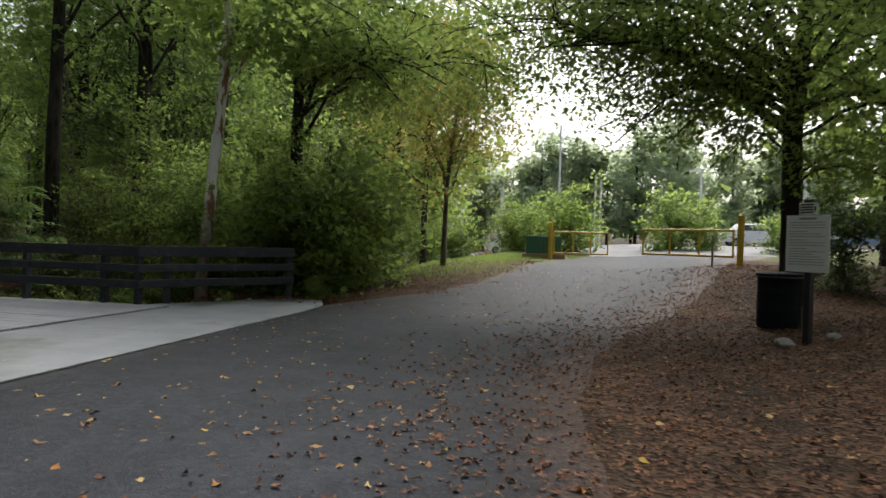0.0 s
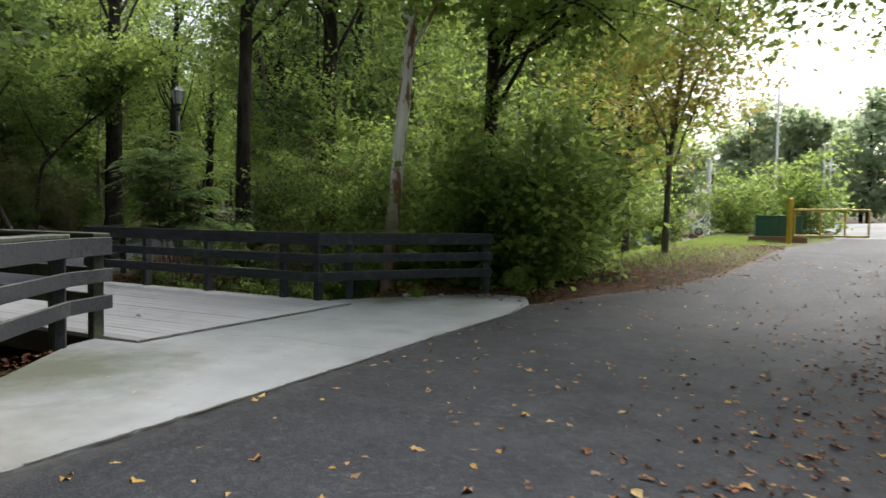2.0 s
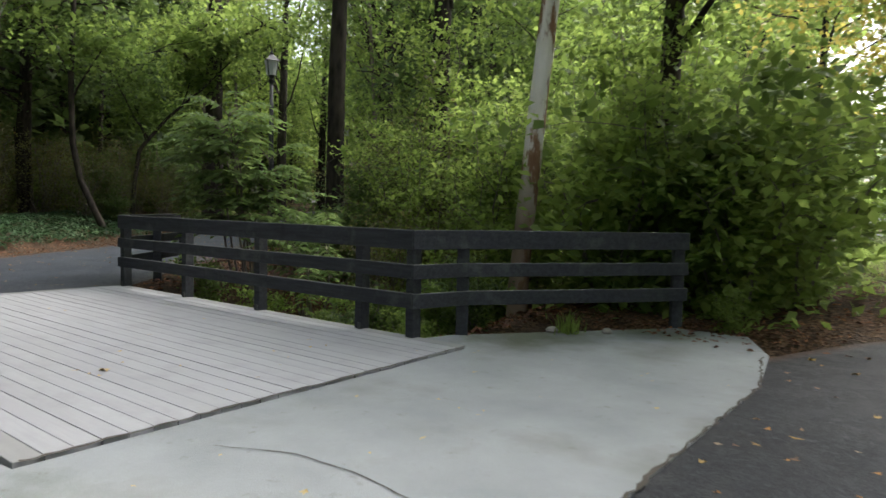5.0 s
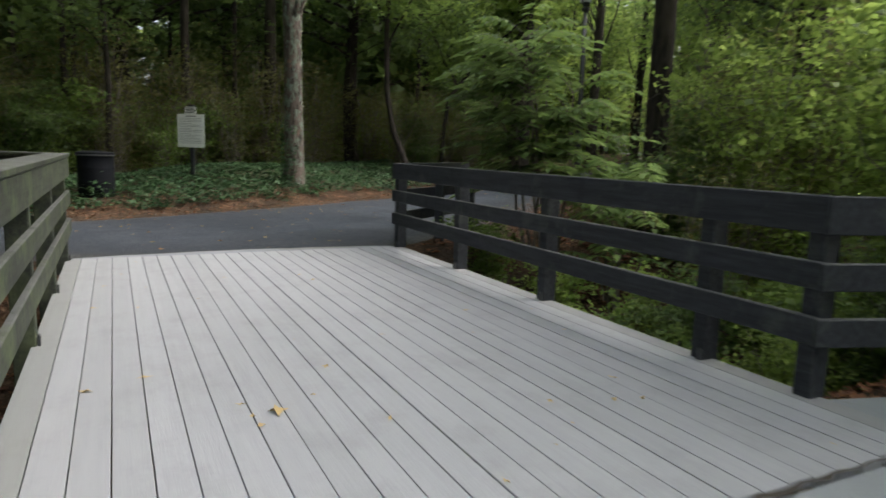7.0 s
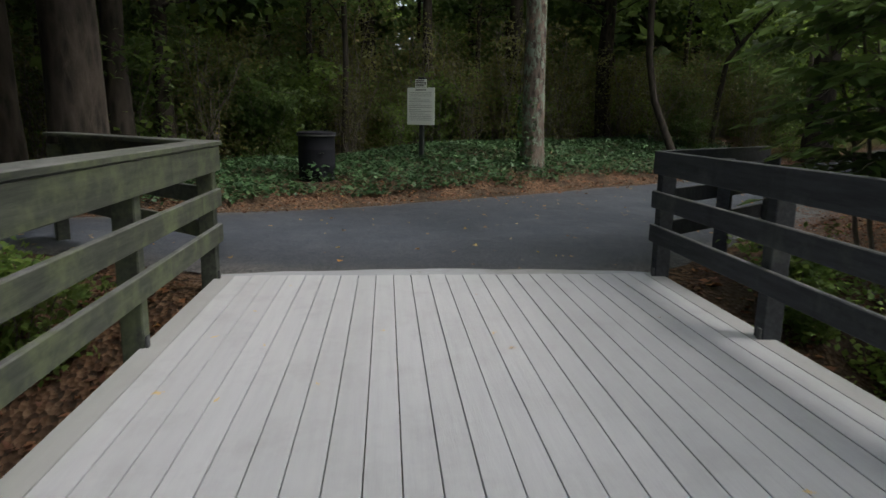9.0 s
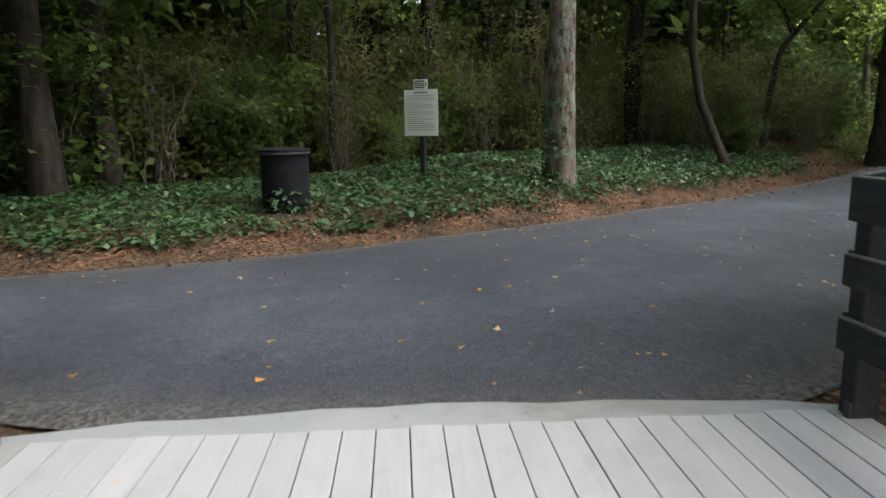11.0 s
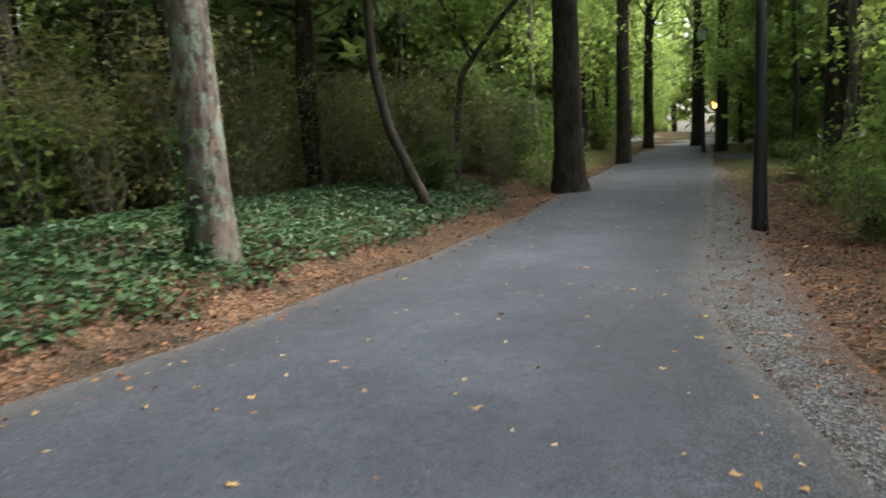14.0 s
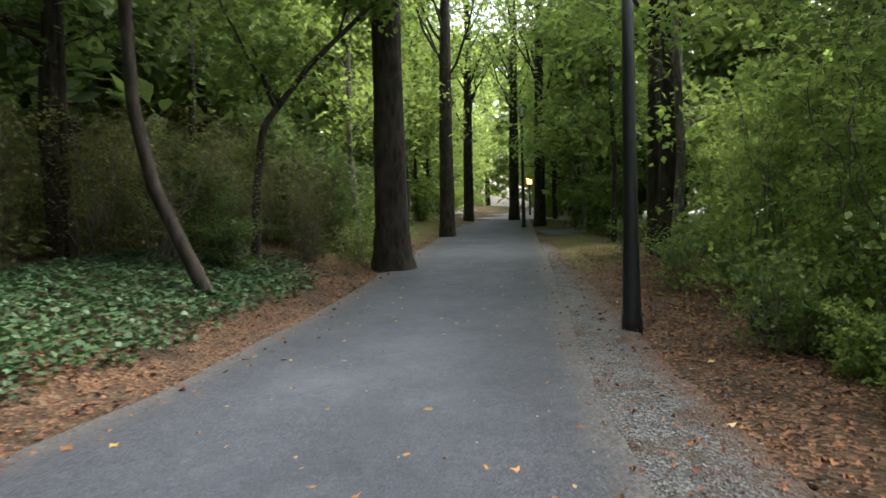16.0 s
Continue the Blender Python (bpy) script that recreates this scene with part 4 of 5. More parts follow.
# along the far path on both sides
scatter(8, ["oak_b", "pole_a", "pole_b"], -50, -22, 26, 60, 2.0, 3.0, (0.9, 1.2))
scatter(14, ["bush_a", "bush_c", "bush_d"], -44, -22, 24, 50, 1.6, 1.7, (0.8, 1.2))
scatter(26, ["bush_e"], -25, -14, 13.8, 27, 0.5, 0.8, (0.2, 0.55), lambda x, y: 1.7 < off_right(x, y) < 4.5)
scatter(9, ["bush_f"], -27, -14, 17, 32, 1.0, 1.7, (0.7, 1.1), lambda x, y: 4.2 < off_right(x, y) < 11 and math.hypot(x + 17.0, y - 17.0) > 5)
scatter(6, ["bush_f"], -15, -7, 14.5, 22, 1.0, 1.7, (0.6, 1.0), north_wood)
# south of the bridge
scatter(6, ["oak_b", "oak_c", "pole_b"], -13, -6, -12, 2.0, 1.5, 2.6, (0.85, 1.15), lambda x, y: x < -6)
scatter(10, ["bush_a", "bush_b", "bush_d"], -12.6, -6.4, -6, 4.0, 1.2, 1.5, (0.7, 1.1), lambda x, y: x < -6.2)
# added trees, mostly unseen, whose heavier crowns shade the south side
for x, y, s in ((-7.6, 0.9, 1.0), (-10.4, 2.6, 0.95), (-3.0, -4.5, 1.0), (-6.0, -1.6, 1.0), (-12.2, 2.6, 0.95), (-19.4, 0.2, 1.0), (-18.3, -3.0, 1.0), (-23.4, 1.0, 0.95), (-25.5, -2.0, 1.0), (-29.5, 7.5, 1.15), (-30.5, 15.5, 1.1), (-9.0, 0.4, 1.05), (-15.0, -3.4, 1.05), (-20.6, 3.4, 0.95), (-18.1, 2.6, 1.2), (-12.5, 4.4, 1.1), (-16.9, -1.6, 1.2)):
    plant("shade", x, y, g.uniform(0, 360), s)
# deep woods all round
scatter(18, ["far_c", "far_d", "far_d"], -56, -24, -16, 46, 3, 3.0, (0.55, 0.85), lambda x, y: 11 < off_left(x, y) < 22)
scatter(28, ["far_c"], -50, -22, -16, 40, 3, 2.6, (0.3, 0.4), lambda x, y: 9 < off_left(x, y) < 18)
scatter(9, ["far_d"], -30, -9, 30, 46, 3, 2.6, (0.3, 0.4), lambda x, y: not_lot(x, y) and off_right(x, y) > 4)
scatter(34, ["far_c"], -75, -22, -30, 60, 3, 4.5, (0.9, 1.3), lambda x, y: off_left(x, y) > 16 or off_left(x, y) < -10)
scatter(14, ["far_d"], -40, -8, 38, 75, 3, 4.0, (0.9, 1.3), lambda x, y: x < -9 - max(0, y - 34) * 0.2 and off_right(x, y) > 5)
scatter(18, ["far_c", "far_d"], -85, -40, 45, 120, 3.0, 4.5, (0.9, 1.3))
scatter(10, ["far_c", "far_d"], -30, 25, -45, -12, 3, 5, (0.9, 1.3))
scatter(8, ["far_c", "far_d"], 8, 30, -12, 26, 3, 4.5, (0.8, 1.1))
for k in range(12):
    u = 20 + 7.0 * k
    for sg in (-1, 1):
        off = 1.78 + sg * (5.4 + g.uniform(0, 2.0))
        plant(("far_d", "far_c")[k % 2], -25.2 - 0.62 * u + 0.785 * off, 18 + 0.785 * u + 0.62 * off, g.uniform(0, 360), g.uniform(0.6, 0.85))
for key, u, off in (("pole_a", 5, 6.6), ("pole_a", 9, -1.9), ("pole_b", 12, 6.2), ("pole_a", 15, -2.2), ("pole_a", 18, 5.9), ("pole_b", 23, -2.0), ("pole_a", 26, 6.0), ("pole_a", 32, -2.4), ("pole_b", 38, 6.0), ("pole_a", 46, -2.4)):
    plant(key, -25.2 - 0.62 * u + 0.785 * off, 18 + 0.785 * u + 0.62 * off, g.uniform(0, 360), g.uniform(0.95, 1.15))
forest_tree("arch", 19, 12, 0.13, 2.8, 3.5, 26, 4600, 0.17, "leaf_bright", "bark")
for k in range(7):
    u = 20 + 10 * k
    for sg in (-1, 1):
        off = 1.78 + sg * g.uniform(3.6, 4.6)
        plant("arch", -25.2 - 0.62 * u + 0.785 * off, 18 + 0.785 * u + 0.62 * off, g.uniform(0, 360), g.uniform(0.85, 1.1))
        if not (sg > 0 and 10 < u < 22):
            off = 1.78 + sg * g.uniform(3.4, 4.4)
            u2 = u + 2.4
            plant(("bush_c", "bush_a")[k % 2], -25.2 - 0.62 * u2 + 0.785 * off, 18 + 0.785 * u2 + 0.62 * off, g.uniform(0, 360), g.uniform(0.7, 1.1))
for k in range(7):
    plant("far_d", -92 + 3.5 * (k - 3), 107 + 2.8 * (k - 3), 50 * k, 1.8)
# treeline beyond the parking lot, with haze painted into its leaf colour
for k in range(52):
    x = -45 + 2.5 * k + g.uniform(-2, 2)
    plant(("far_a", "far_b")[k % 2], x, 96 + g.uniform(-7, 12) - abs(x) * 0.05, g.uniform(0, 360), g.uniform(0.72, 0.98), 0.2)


def one_tree(name, label, x, y, trunk, radii, limbs, n, size, mat, bark, seed, cluster=0.7, flat=0.55):
    t = build_tree(name, label, trunk, radii, limbs, n, size, mat, bark, seed, cluster, flat)
    t.matrix_basis = pose(x, y, ground_z(x, y))
    return t


# pale peeling tree by the wing rail
one_tree("sycamore_tree", "pale tree with peeling brown and white bark", -8.45, 13.15,
         [(0.1, 0.06, -1.0), (0.13, 0.08, 0.4), (0.22, 0.12, 1.7), (0.34, 0.16, 3.2), (0.52, 0.22, 5.2), (0.6, 0.3, 8), (0.7, 0.2, 13)], [0.15, 0.135, 0.125, 0.12, 0.11, 0.09, 0.04],
         [(0.62, (2.2, 1.0, 7.2), 0.4, 0.045, 6), (0.68, (-1.8, 1.2, 8.6), 0.3, 0.045, 6), (0.74, (1.0, -2.0, 8.8), 0.3, 0.04, 6), (0.82, (-1.0, -1.5, 10.5), 0.3, 0.04, 6), (0.88, (1.8, 0.8, 11.5), 0.2, 0.04, 6), (0.95, (0.3, 1.2, 13.4), 0.2, 0.03, 6)],
         6000, 0.15, "leaf_bright", "syc", 51, 1.0)
# tree in the thicket whose limbs hang over the path
one_tree("overhanging_tree", "leafy tree whose low limbs hang over the path", -7.3, 15.6,
         [(0, 0, -0.3), (0.1, -0.1, 2.5), (0.25, -0.3, 5), (0.3, -0.3, 9), (0.4, -0.2, 12)], [0.2, 0.16, 0.13, 0.08, 0.03],
         [(0.43, (5.7, -3.0, 4.5), 1.0, 0.055, 12), (0.4, (4.7, -3.7, 4.2), 1.0, 0.05, 12), (0.42, (3.7, -3.2, 4.0), 1.0, 0.06, 12), (0.46, (4.6, -2.6, 4.7), 1.0, 0.06, 12), (0.5, (2.6, -3.8, 4.9), 0.9, 0.06, 12), (0.55, (4.0, -2.0, 6.0), 0.7, 0.05, 10), (0.5, (3.0, -1.4, 4.6), 0.6, 0.05, 10),
          (0.6, (2.0, -3.2, 6.8), 0.5, 0.05, 8), (0.6, (5.4, 0.6, 6.6), 0.8, 0.05, 12), (0.55, (5.0, 1.6, 5.0), 0.8, 0.05, 12), (0.7, (4.6, -0.6, 8.4), 0.6, 0.05, 12), (0.65, (-2.4, -1.0, 7), 0.5, 0.05, 8), (0.7, (2.6, 1.5, 8), 0.5, 0.05, 8), (0.8, (-1.5, 1.5, 9.5), 0.4, 0.04, 8), (0.9, (1.0, -1.5, 11), 0.3, 0.04, 8)],
         22000, 0.085, "leaf_bright", "bark", 52, 0.85)
# broad tree behind the notice sign near the gate
one_tree("maple_tree", "broad dark-trunked tree with wide spreading leafy limbs", 3.65, 13.2,
         [(0.05, 0, -0.3), (0, 0, 1.5), (-0.02, 0.05, 3.2), (0.15, 0.1, 5.2), (0.3, 0.1, 7.5), (0.5, 0.2, 10)], [0.23, 0.185, 0.17, 0.14, 0.1, 0.03],
         [(0.40, (-5.0, -0.6, 5.3), 0.5, 0.075, 20), (0.42, (-3.2, -0.9, 2.9), 0.9, 0.05, 16), (0.43, (-4.3, -1.8, 4.4), 0.7, 0.055, 18), (0.47, (-5.2, 0.4, 6.6), 0.6, 0.06, 18), (0.44, (-5.6, -1.2, 4.8), 0.8, 0.055, 16), (0.46, (-4.8, 1.2, 5.2), 0.6, 0.05, 14), (0.52, (-5.8, -0.6, 7.4), 0.5, 0.05, 16), (0.44, (-3.0, 1.2, 4.0), 0.6, 0.06, 12), (0.5, (-4.4, 0.6, 6.0), 0.5, 0.06, 14), (0.42, (-2.2, -0.2, 3.0), 0.6, 0.04, 10), (0.3, (1.5, -1.1, 1.9), 0.5, 0.03, 12), (0.33, (2.2, 0.2, 2.4), 0.5, 0.03, 12), (0.36, (-1.3, -0.9, 2.7), 0.4, 0.03, 10),
          (0.5, (-3.8, 2.4, 7.4), 0.5, 0.05, 16), (0.56, (-6.4, 0.6, 8.4), 0.5, 0.05, 16), (0.48, (-5.4, 2.6, 5.6), 0.6, 0.05, 16), (0.6, (-4.6, -2.4, 8.0), 0.5, 0.05, 16), (0.5, (-1.4, -2.6, 4.6), 0.6, 0.05, 14),
          (0.5, (-5.2, -1.6, 6.4), 0.5, 0.05, 22), (0.48, (-4.4, -0.4, 5.4), 0.6, 0.05, 22), (0.45, (-3.6, 0.2, 4.2), 0.6, 0.05, 20), (0.55, (-6.0, -0.4, 5.8), 0.8, 0.05, 20),
          (0.45, (3.4, -0.6, 3.2), 0.6, 0.05, 16), (0.5, (3.6, 0.8, 5.0), 0.6, 0.05, 16), (0.55, (2.6, -2.2, 6.2), 0.5, 0.05, 16), (0.4, (2.4, -2.4, 3.0), 0.5, 0.04, 14), (0.6, (3.4, 0.0, 7.2), 0.5, 0.05, 16),
          (0.45, (2.8, -1.4, 4.2), 0.6, 0.06, 12), (0.5, (1.2, -3.0, 5.0), 0.6, 0.06, 12), (0.55, (-2.6, -2.6, 6.4), 0.5, 0.06, 12), (0.6, (2.4, 2.2, 6.6), 0.5, 0.05, 10), (0.66, (-2.8, 1.8, 7.6), 0.4, 0.05, 12),
          (0.75, (0.4, -2.4, 8.2), 0.4, 0.05, 10), (0.85, (-1.6, 0.2, 9.6), 0.3, 0.04, 10), (0.9, (1.6, 0.6, 9.8), 0.3, 0.04, 10)],
         46000, 0.075, "leaf_bright", "bark", 53, 0.95)
# second broad tree outside the walk, whose limbs reach over the start
# trunk unseen; the crown is filled out to shade the ground below
one_tree("maple_tree", "broad leafy tree beside the start of the path", 5.2, 5.6,
         [(0, 0, -0.3), (0, 0, 3), (-0.2, 0.1, 6), (-0.2, 0.1, 10)], [0.25, 0.2, 0.14, 0.04],
         [(0.5, (-2.6, 2.8, 5.4), 0.6, 0.07, 12), (0.55, (-3.6, 0.6, 6.6), 0.6, 0.07, 12), (0.6, (-1.2, 3.6, 6.4), 0.5, 0.06, 12), (0.65, (2.4, 1.8, 7.5), 0.5, 0.06, 10), (0.75, (-2.4, -2.2, 8.5), 0.4, 0.05, 10), (0.9, (0.5, 0.5, 10.8), 0.3, 0.05, 10)],
         13000, 0.09, "leaf_mid", "bark", 54, 0.9)
# slim yellowing tree on the grass
one_tree("young_tree", "slim young tree with sparse yellowing leaves", -3.97, 18.4,
         [(0, 0, -0.2), (0.02, 0, 1.0), (0.05, 0, 2.2), (0.25, 0.05, 4.2), (0.4, 0.1, 7.2)], [0.095, 0.07, 0.06, 0.045, 0.012],
         [(0.42, (-0.7, 0.2, 3.9), 0.1, 0.03, 6), (0.46, (1.2, 0.2, 4.4), 0.3, 0.03, 7), (0.52, (-1.5, -0.4, 4.9), 0.3, 0.028, 7), (0.56, (1.7, -0.5, 5.2), 0.3, 0.028, 7), (0.6, (0.3, 1.4, 5.2), 0.2, 0.025, 7), (0.66, (-1.2, 0.6, 6.0), 0.2, 0.025, 7), (0.74, (1.2, 0.3, 6.6), 0.2, 0.02, 7), (0.85, (-0.4, -0.8, 7.2), 0.2, 0.02, 6), (0.36, (-0.5, -0.1, 2.9), 0.0, 0.018, 2)],
         8000, 0.085, "leaf_yellow", "bark_grey", 55, 1.0)
# lichened pine beside the ivy
# the high crown is out of view and enlarged to shade the ivy
one_tree("pine_tree", "straight pine trunk with grey-green lichen and ivy at its foot", -21.75, 11.15,
         [(0.1, 0.0, -0.3), (0.03, 0.0, 0.5), (-0.02, 0, 2.5), (-0.12, -0.03, 5.5), (-0.2, -0.1, 11), (-0.2, -0.1, 17)], [0.29, 0.235, 0.215, 0.2, 0.15, 0.05],
         ring_limbs(18, 7.5, 16.5, 17, 3.8, np.random.default_rng(8), 0.05, 6), 7000, 0.15, "leaf_mid", "bark_pine", 56, 1.0)
# heavy dark trunk where the path narrows
one_tree("oak_tree", "thick dark trunk at the path's edge with flaring roots", -27.6, 21.3,
         [(0, 0, -0.3), (0.0, 0, 0.25), (0, 0, 0.9), (0.0, 0, 3.0), (0.05, 0, 7), (0.1, 0.1, 16)], [0.62, 0.47, 0.39, 0.35, 0.3, 0.06],
         [(0.76, (2.6, -2.4, 7.0), 0.8, 0.08, 12), (0.79, (3.4, 0.6, 7.6), 0.8, 0.08, 12), (0.75, (1.2, -3.6, 6.2), 0.9, 0.07, 12)] + ring_limbs(10, 13.2, 15.8, 16, 3.6, np.random.default_rng(9), 0.08, 7), 7500, 0.15, "leaf_bright", "bark", 57, 1.0)
# curved slender trunk leaning out of the ivy
one_tree("leaning_tree", "slender curved trunk leaning out of the ivy", -25.1, 15.7,
         [(0.2, 0.06, -0.3), (-0.28, -0.14, 0.6), (-0.7, -0.38, 1.55), (-0.9, -0.52, 2.7), (-0.92, -0.55, 4.6), (-0.75, -0.45, 8), (-0.5, -0.3, 11)], [0.12, 0.1, 0.095, 0.09, 0.085, 0.06, 0.02],
         [(0.62, (0.6, 0.8, 6.2), 0.5, 0.04, 8), (0.7, (-2.4, -1.6, 7.6), 0.4, 0.04, 8), (0.85, (0.4, -1.4, 9.6), 0.3, 0.04, 8), (0.95, (-1.0, 0.8, 11.4), 0.2, 0.03, 8)],
         5000, 0.13, "leaf_mid", "bark", 58, 0.9)
one_tree("leaning_tree", "thin forked understory tree with dark bark", -28.2, 18.2,
         [(0, 0, -0.3), (0.05, 0.1, 1.4), (0.12, 0.25, 2.6), (0.7, 1.0, 3.8), (1.5, 2.0, 5.0), (2.4, 3.0, 6.4)], [0.1, 0.08, 0.07, 0.055, 0.045, 0.015],
         [(0.45, (-0.4, 0.2, 4.6), 0.1, 0.04, 6), (0.7, (0.9, 2.2, 5.6), 0.3, 0.03, 8), (0.9, (2.6, 2.2, 6.8), 0.3, 0.03, 8), (0.5, (-0.9, -0.6, 6.2), 0.2, 0.04, 8)],
         3500, 0.12, "leaf_mid", "bark", 59, 0.9)
# dark pair beyond the lamp, and trunks along the far path
for sx, sy, r, top, sd in ((-24.15, 27.7, 0.3, 17, 61), (-24.95, 28.4, 0.2, 15, 62), (-36.1, 38.5, 0.27, 18, 63), (-34.5, 30.2, 0.28, 17, 64), (-43.3, 41.2, 0.3, 17, 65), (-41.4, 43.2, 0.3, 17, 72), (-14.7, 15.8, 0.2, 14, 67), (-13.4, 17.8, 0.24, 16, 68), (-28.0, 11.9, 0.2, 16, 70), (-27.6, 9.3, 0.14, 15, 71)):
    one_tree("forest_tree", "tall dark trunk standing in the undergrowth", sx, sy,
             [(0, 0, -0.3), (0.03, 0.02, 1.0), (0.08, 0.0, 4), (0.1, 0.1, 8), (0.3, 0.2, top)], [r * 1.3, r * 1.02, r * 0.92, r * 0.75, 0.05],
             ring_limbs(12, top * 0.62, top * 0.95, top, 3.2, np.random.default_rng(sd), 0.06, 6), 2600, 0.17, "leaf_mid", "bark", sd, 1.0)

# great tree south of the bridge whose crown closes over the footpath
# only the trunk is seen; the wide crown is added for shade
one_tree("oak_tree", "great dark-barked tree spreading over the footpath", -17.55, 4.0,
         [(0, 0, -0.3), (0.03, 0.02, 1.0), (0.08, 0.0, 4), (0.1, 0.1, 8), (0.3, 0.2, 16)], [0.46, 0.37, 0.33, 0.27, 0.05],
         ring_limbs(24, 6.5, 15.0, 16, 5.6, np.random.default_rng(66), 0.08, 8), 13000, 0.17, "leaf_deep", "bark", 66, 1.2)

# thicket at the corner of the wing rail
for key, x, y, s, sink in (("bush_c", -5.85, 14.3, 1.05, 0.1), ("bush_a", -6.5, 14.9, 1.2, 0.1), ("bush_c", -5.5, 15.3, 1.25, 0.1), ("bush_d", -7.0, 16.2, 1.0, 0), ("bush_a", -6.1, 16.6, 1.3, 0.1), ("bush_c", -7.4, 14.4, 1.2, 0.1), ("bush_d", -9.6, 15.4, 0.9, 0.0),
                           ("bush_c", -8.9, 14.3, 0.8, 0.1), ("bush_b", 6.0, 12.0, 0.8, 0), ("bush_b", 7.2, 14.6, 0.9, 0), ("bush_b", 5.3, 15.2, 0.7, 0), ("bush_a", 8.2, 18.2, 0.8, 0), ("bush_a", 5.4, 17.6, 0.5, 0)):
    plant(key, x, y, g.uniform(0, 360), s, sink)
# shrubs in the light before the parking lot
for x, y, s in ((-7.4, 30.0, 1.0), (-10.5, 36.0, 1.1)):
    plant("arch", x, y, g.uniform(0, 360), s)
for key, x, y, s in (("bush_c", -3.6, 37, 1.25), ("bush_c", -2.3, 40, 1.3), ("bush_c", -0.8, 36, 1.7), ("bush_c", 4.4, 37, 1.5), ("bush_c", 6.2, 38, 1.1), ("bush_c", -6.5, 34, 1.2), ("bush_c", -8.8, 36, 1.3), ("bush_c", 9.5, 36, 1.0), ("bush_a", -4.9, 44, 1.2)):
    plant(key, x, y, g.uniform(0, 360), s, 0.1)


# shrub with long drooping compound leaves by the railing
def compound_shrub(x, y, top, fronds, seed):
    g3 = np.random.default_rng(seed)
    t = thing("shrub", "shrub with long drooping compound leaves behind the railing", "shrub", (x, y, ground_z(x, y)))
    wood, centres_v, centres_q, n = [], [], [], 0
    ends = []
    for s in range(7):
        a = g3.uniform(0, 6.28)
        e = (0.9 * math.cos(a) * g3.uniform(0.2, 1), 0.9 * math.sin(a) * g3.uniform(0.2, 1), top * g3.uniform(0.55, 0.95))
        st = bend((g3.normal(0, 0.1), g3.normal(0, 0.1), -0.2), e, 0.1, 8, g3)
        wood.append(tube(st, np.linspace(0.025, 0.01, 8), 5))
        ends += [p for p in st[3:]]
    for k in range(fronds):
        o = ends[g3.integers(0, len(ends))]
        a = g3.uniform(0, 6.28)
        d = g3.uniform(0.55, 0.95)
        e = o + np.array([d * math.cos(a), d * math.sin(a), g3.uniform(-0.1, 0.3)])
        rach = bend(o, e, 0.16, 8, g3, 0.02)
        wood.append(tube(rach, np.linspace(0.006, 0.003, 8), 3))
        side = np.array([-math.sin(a), math.cos(a), 0])
        fwd = np.array([math.cos(a), math.sin(a), 0])
        for j in range(2, 8):
            size = 0.24 * (1 - 0.05 * abs(j - 4)) * g3.uniform(0.85, 1.15)
            for sg in (-1, 1) if j < 7 else (0,):
                way = (side * sg + fwd * (0.45 if sg else 1.0))
                way = way / np.linalg.norm(way)
                acr = np.cross(way, [0, 0, 1])
                b = rach[j]
                tip = b + way * size + np.array([0, 0, -0.28 * size])
                m1, m2 = b + way * size * 0.45 + acr * size * 0.2, b + way * size * 0.45 - acr * size * 0.2
                centres_v += [b, m1, tip, m2]
                centres_q.append([n, n + 1, n + 2, n + 3])
                n += 4
    part("branching", fast_mesh("branching", *merge(wood)), "bark_grey", t)
    part("foliage", fast_mesh("foliage", np.array(centres_v), np.array(centres_q)), "leaf_blue", t)


compound_shrub(-13.15, 12.5, 3.7, 190, 5)
compound_shrub(-12.6, 13.2, 2.2, 45, 6)
for key, x, y, s in (("bush_c", -11.2, 12.9, 0.5), ("bush_a", -10.0, 13.0, 0.5), ("bush_c", -12.2, 12.0, 0.4), ("bush_a", -9.1, 12.6, 0.45), ("bush_c", -11.6, 11.6, 0.33), ("bush_a", -12.7, 5.6, 0.4), ("bush_b", -11.5, 4.8, 0.5)):
    plant(key, x, y, g.uniform(0, 360), s, 0.05)

for key, x, y, s in (("bush_c", -8.6, 11.3, 0.3), ("bush_a", -9.7, 11.5, 0.34), ("bush_a", -10.9, 11.6, 0.36), ("bush_c", -11.9, 11.3, 0.26), ("bush_a", -12.9, 11.5, 0.34), ("bush_b", -10.4, 12.4, 0.4), ("bush_b", -8.3, 12.1, 0.3)):
    plant(key, x, y, g.uniform(0, 360), s, 0.05)

# ---------------- ground cover and fallen leaves ----------------
cov = np.random.default_rng(91)


def spread(n, x0, x1, y0, y1, keep):
    """Random spots in a rectangle where keep() gives the chance to stay."""
    x, y = cov.uniform(x0, x1, n), cov.uniform(y0, y1, n)
    k = cov.uniform(0, 1, n) < keep(x, y)
    return x[k], y[k]


def patchy(x, y, s):
    return 0.5 + 0.5 * np.sin(x * s + 1.7 * np.sin(y * s * 0.8)) * np.sin(y * s * 1.1 + 1.3 * np.sin(x * s * 0.7))


def ivy_keep(x, y):
    d = side_of(WEST_LEFT, x, y)
    rim = 0.3 + 0.3 * patchy(x, y, 1.9)
    bin_gap = ease((np.hypot(x + 19.3, y - 7.05) - 0.42) / 0.2)
    return bin_gap * ease((d - rim) / 0.3) * ease((5.4 - d) / 1.0) * ease((y - 1.0) / 1.5) * ease((19.2 - y) / 1.8)


x, y = spread(130000, -31, -16.5, 0, 19.2, ivy_keep)
z = height(x, y) + 0.04 + 0.12 * patchy(x, y, 3.1) * cov.uniform(0.3, 1, len(x))
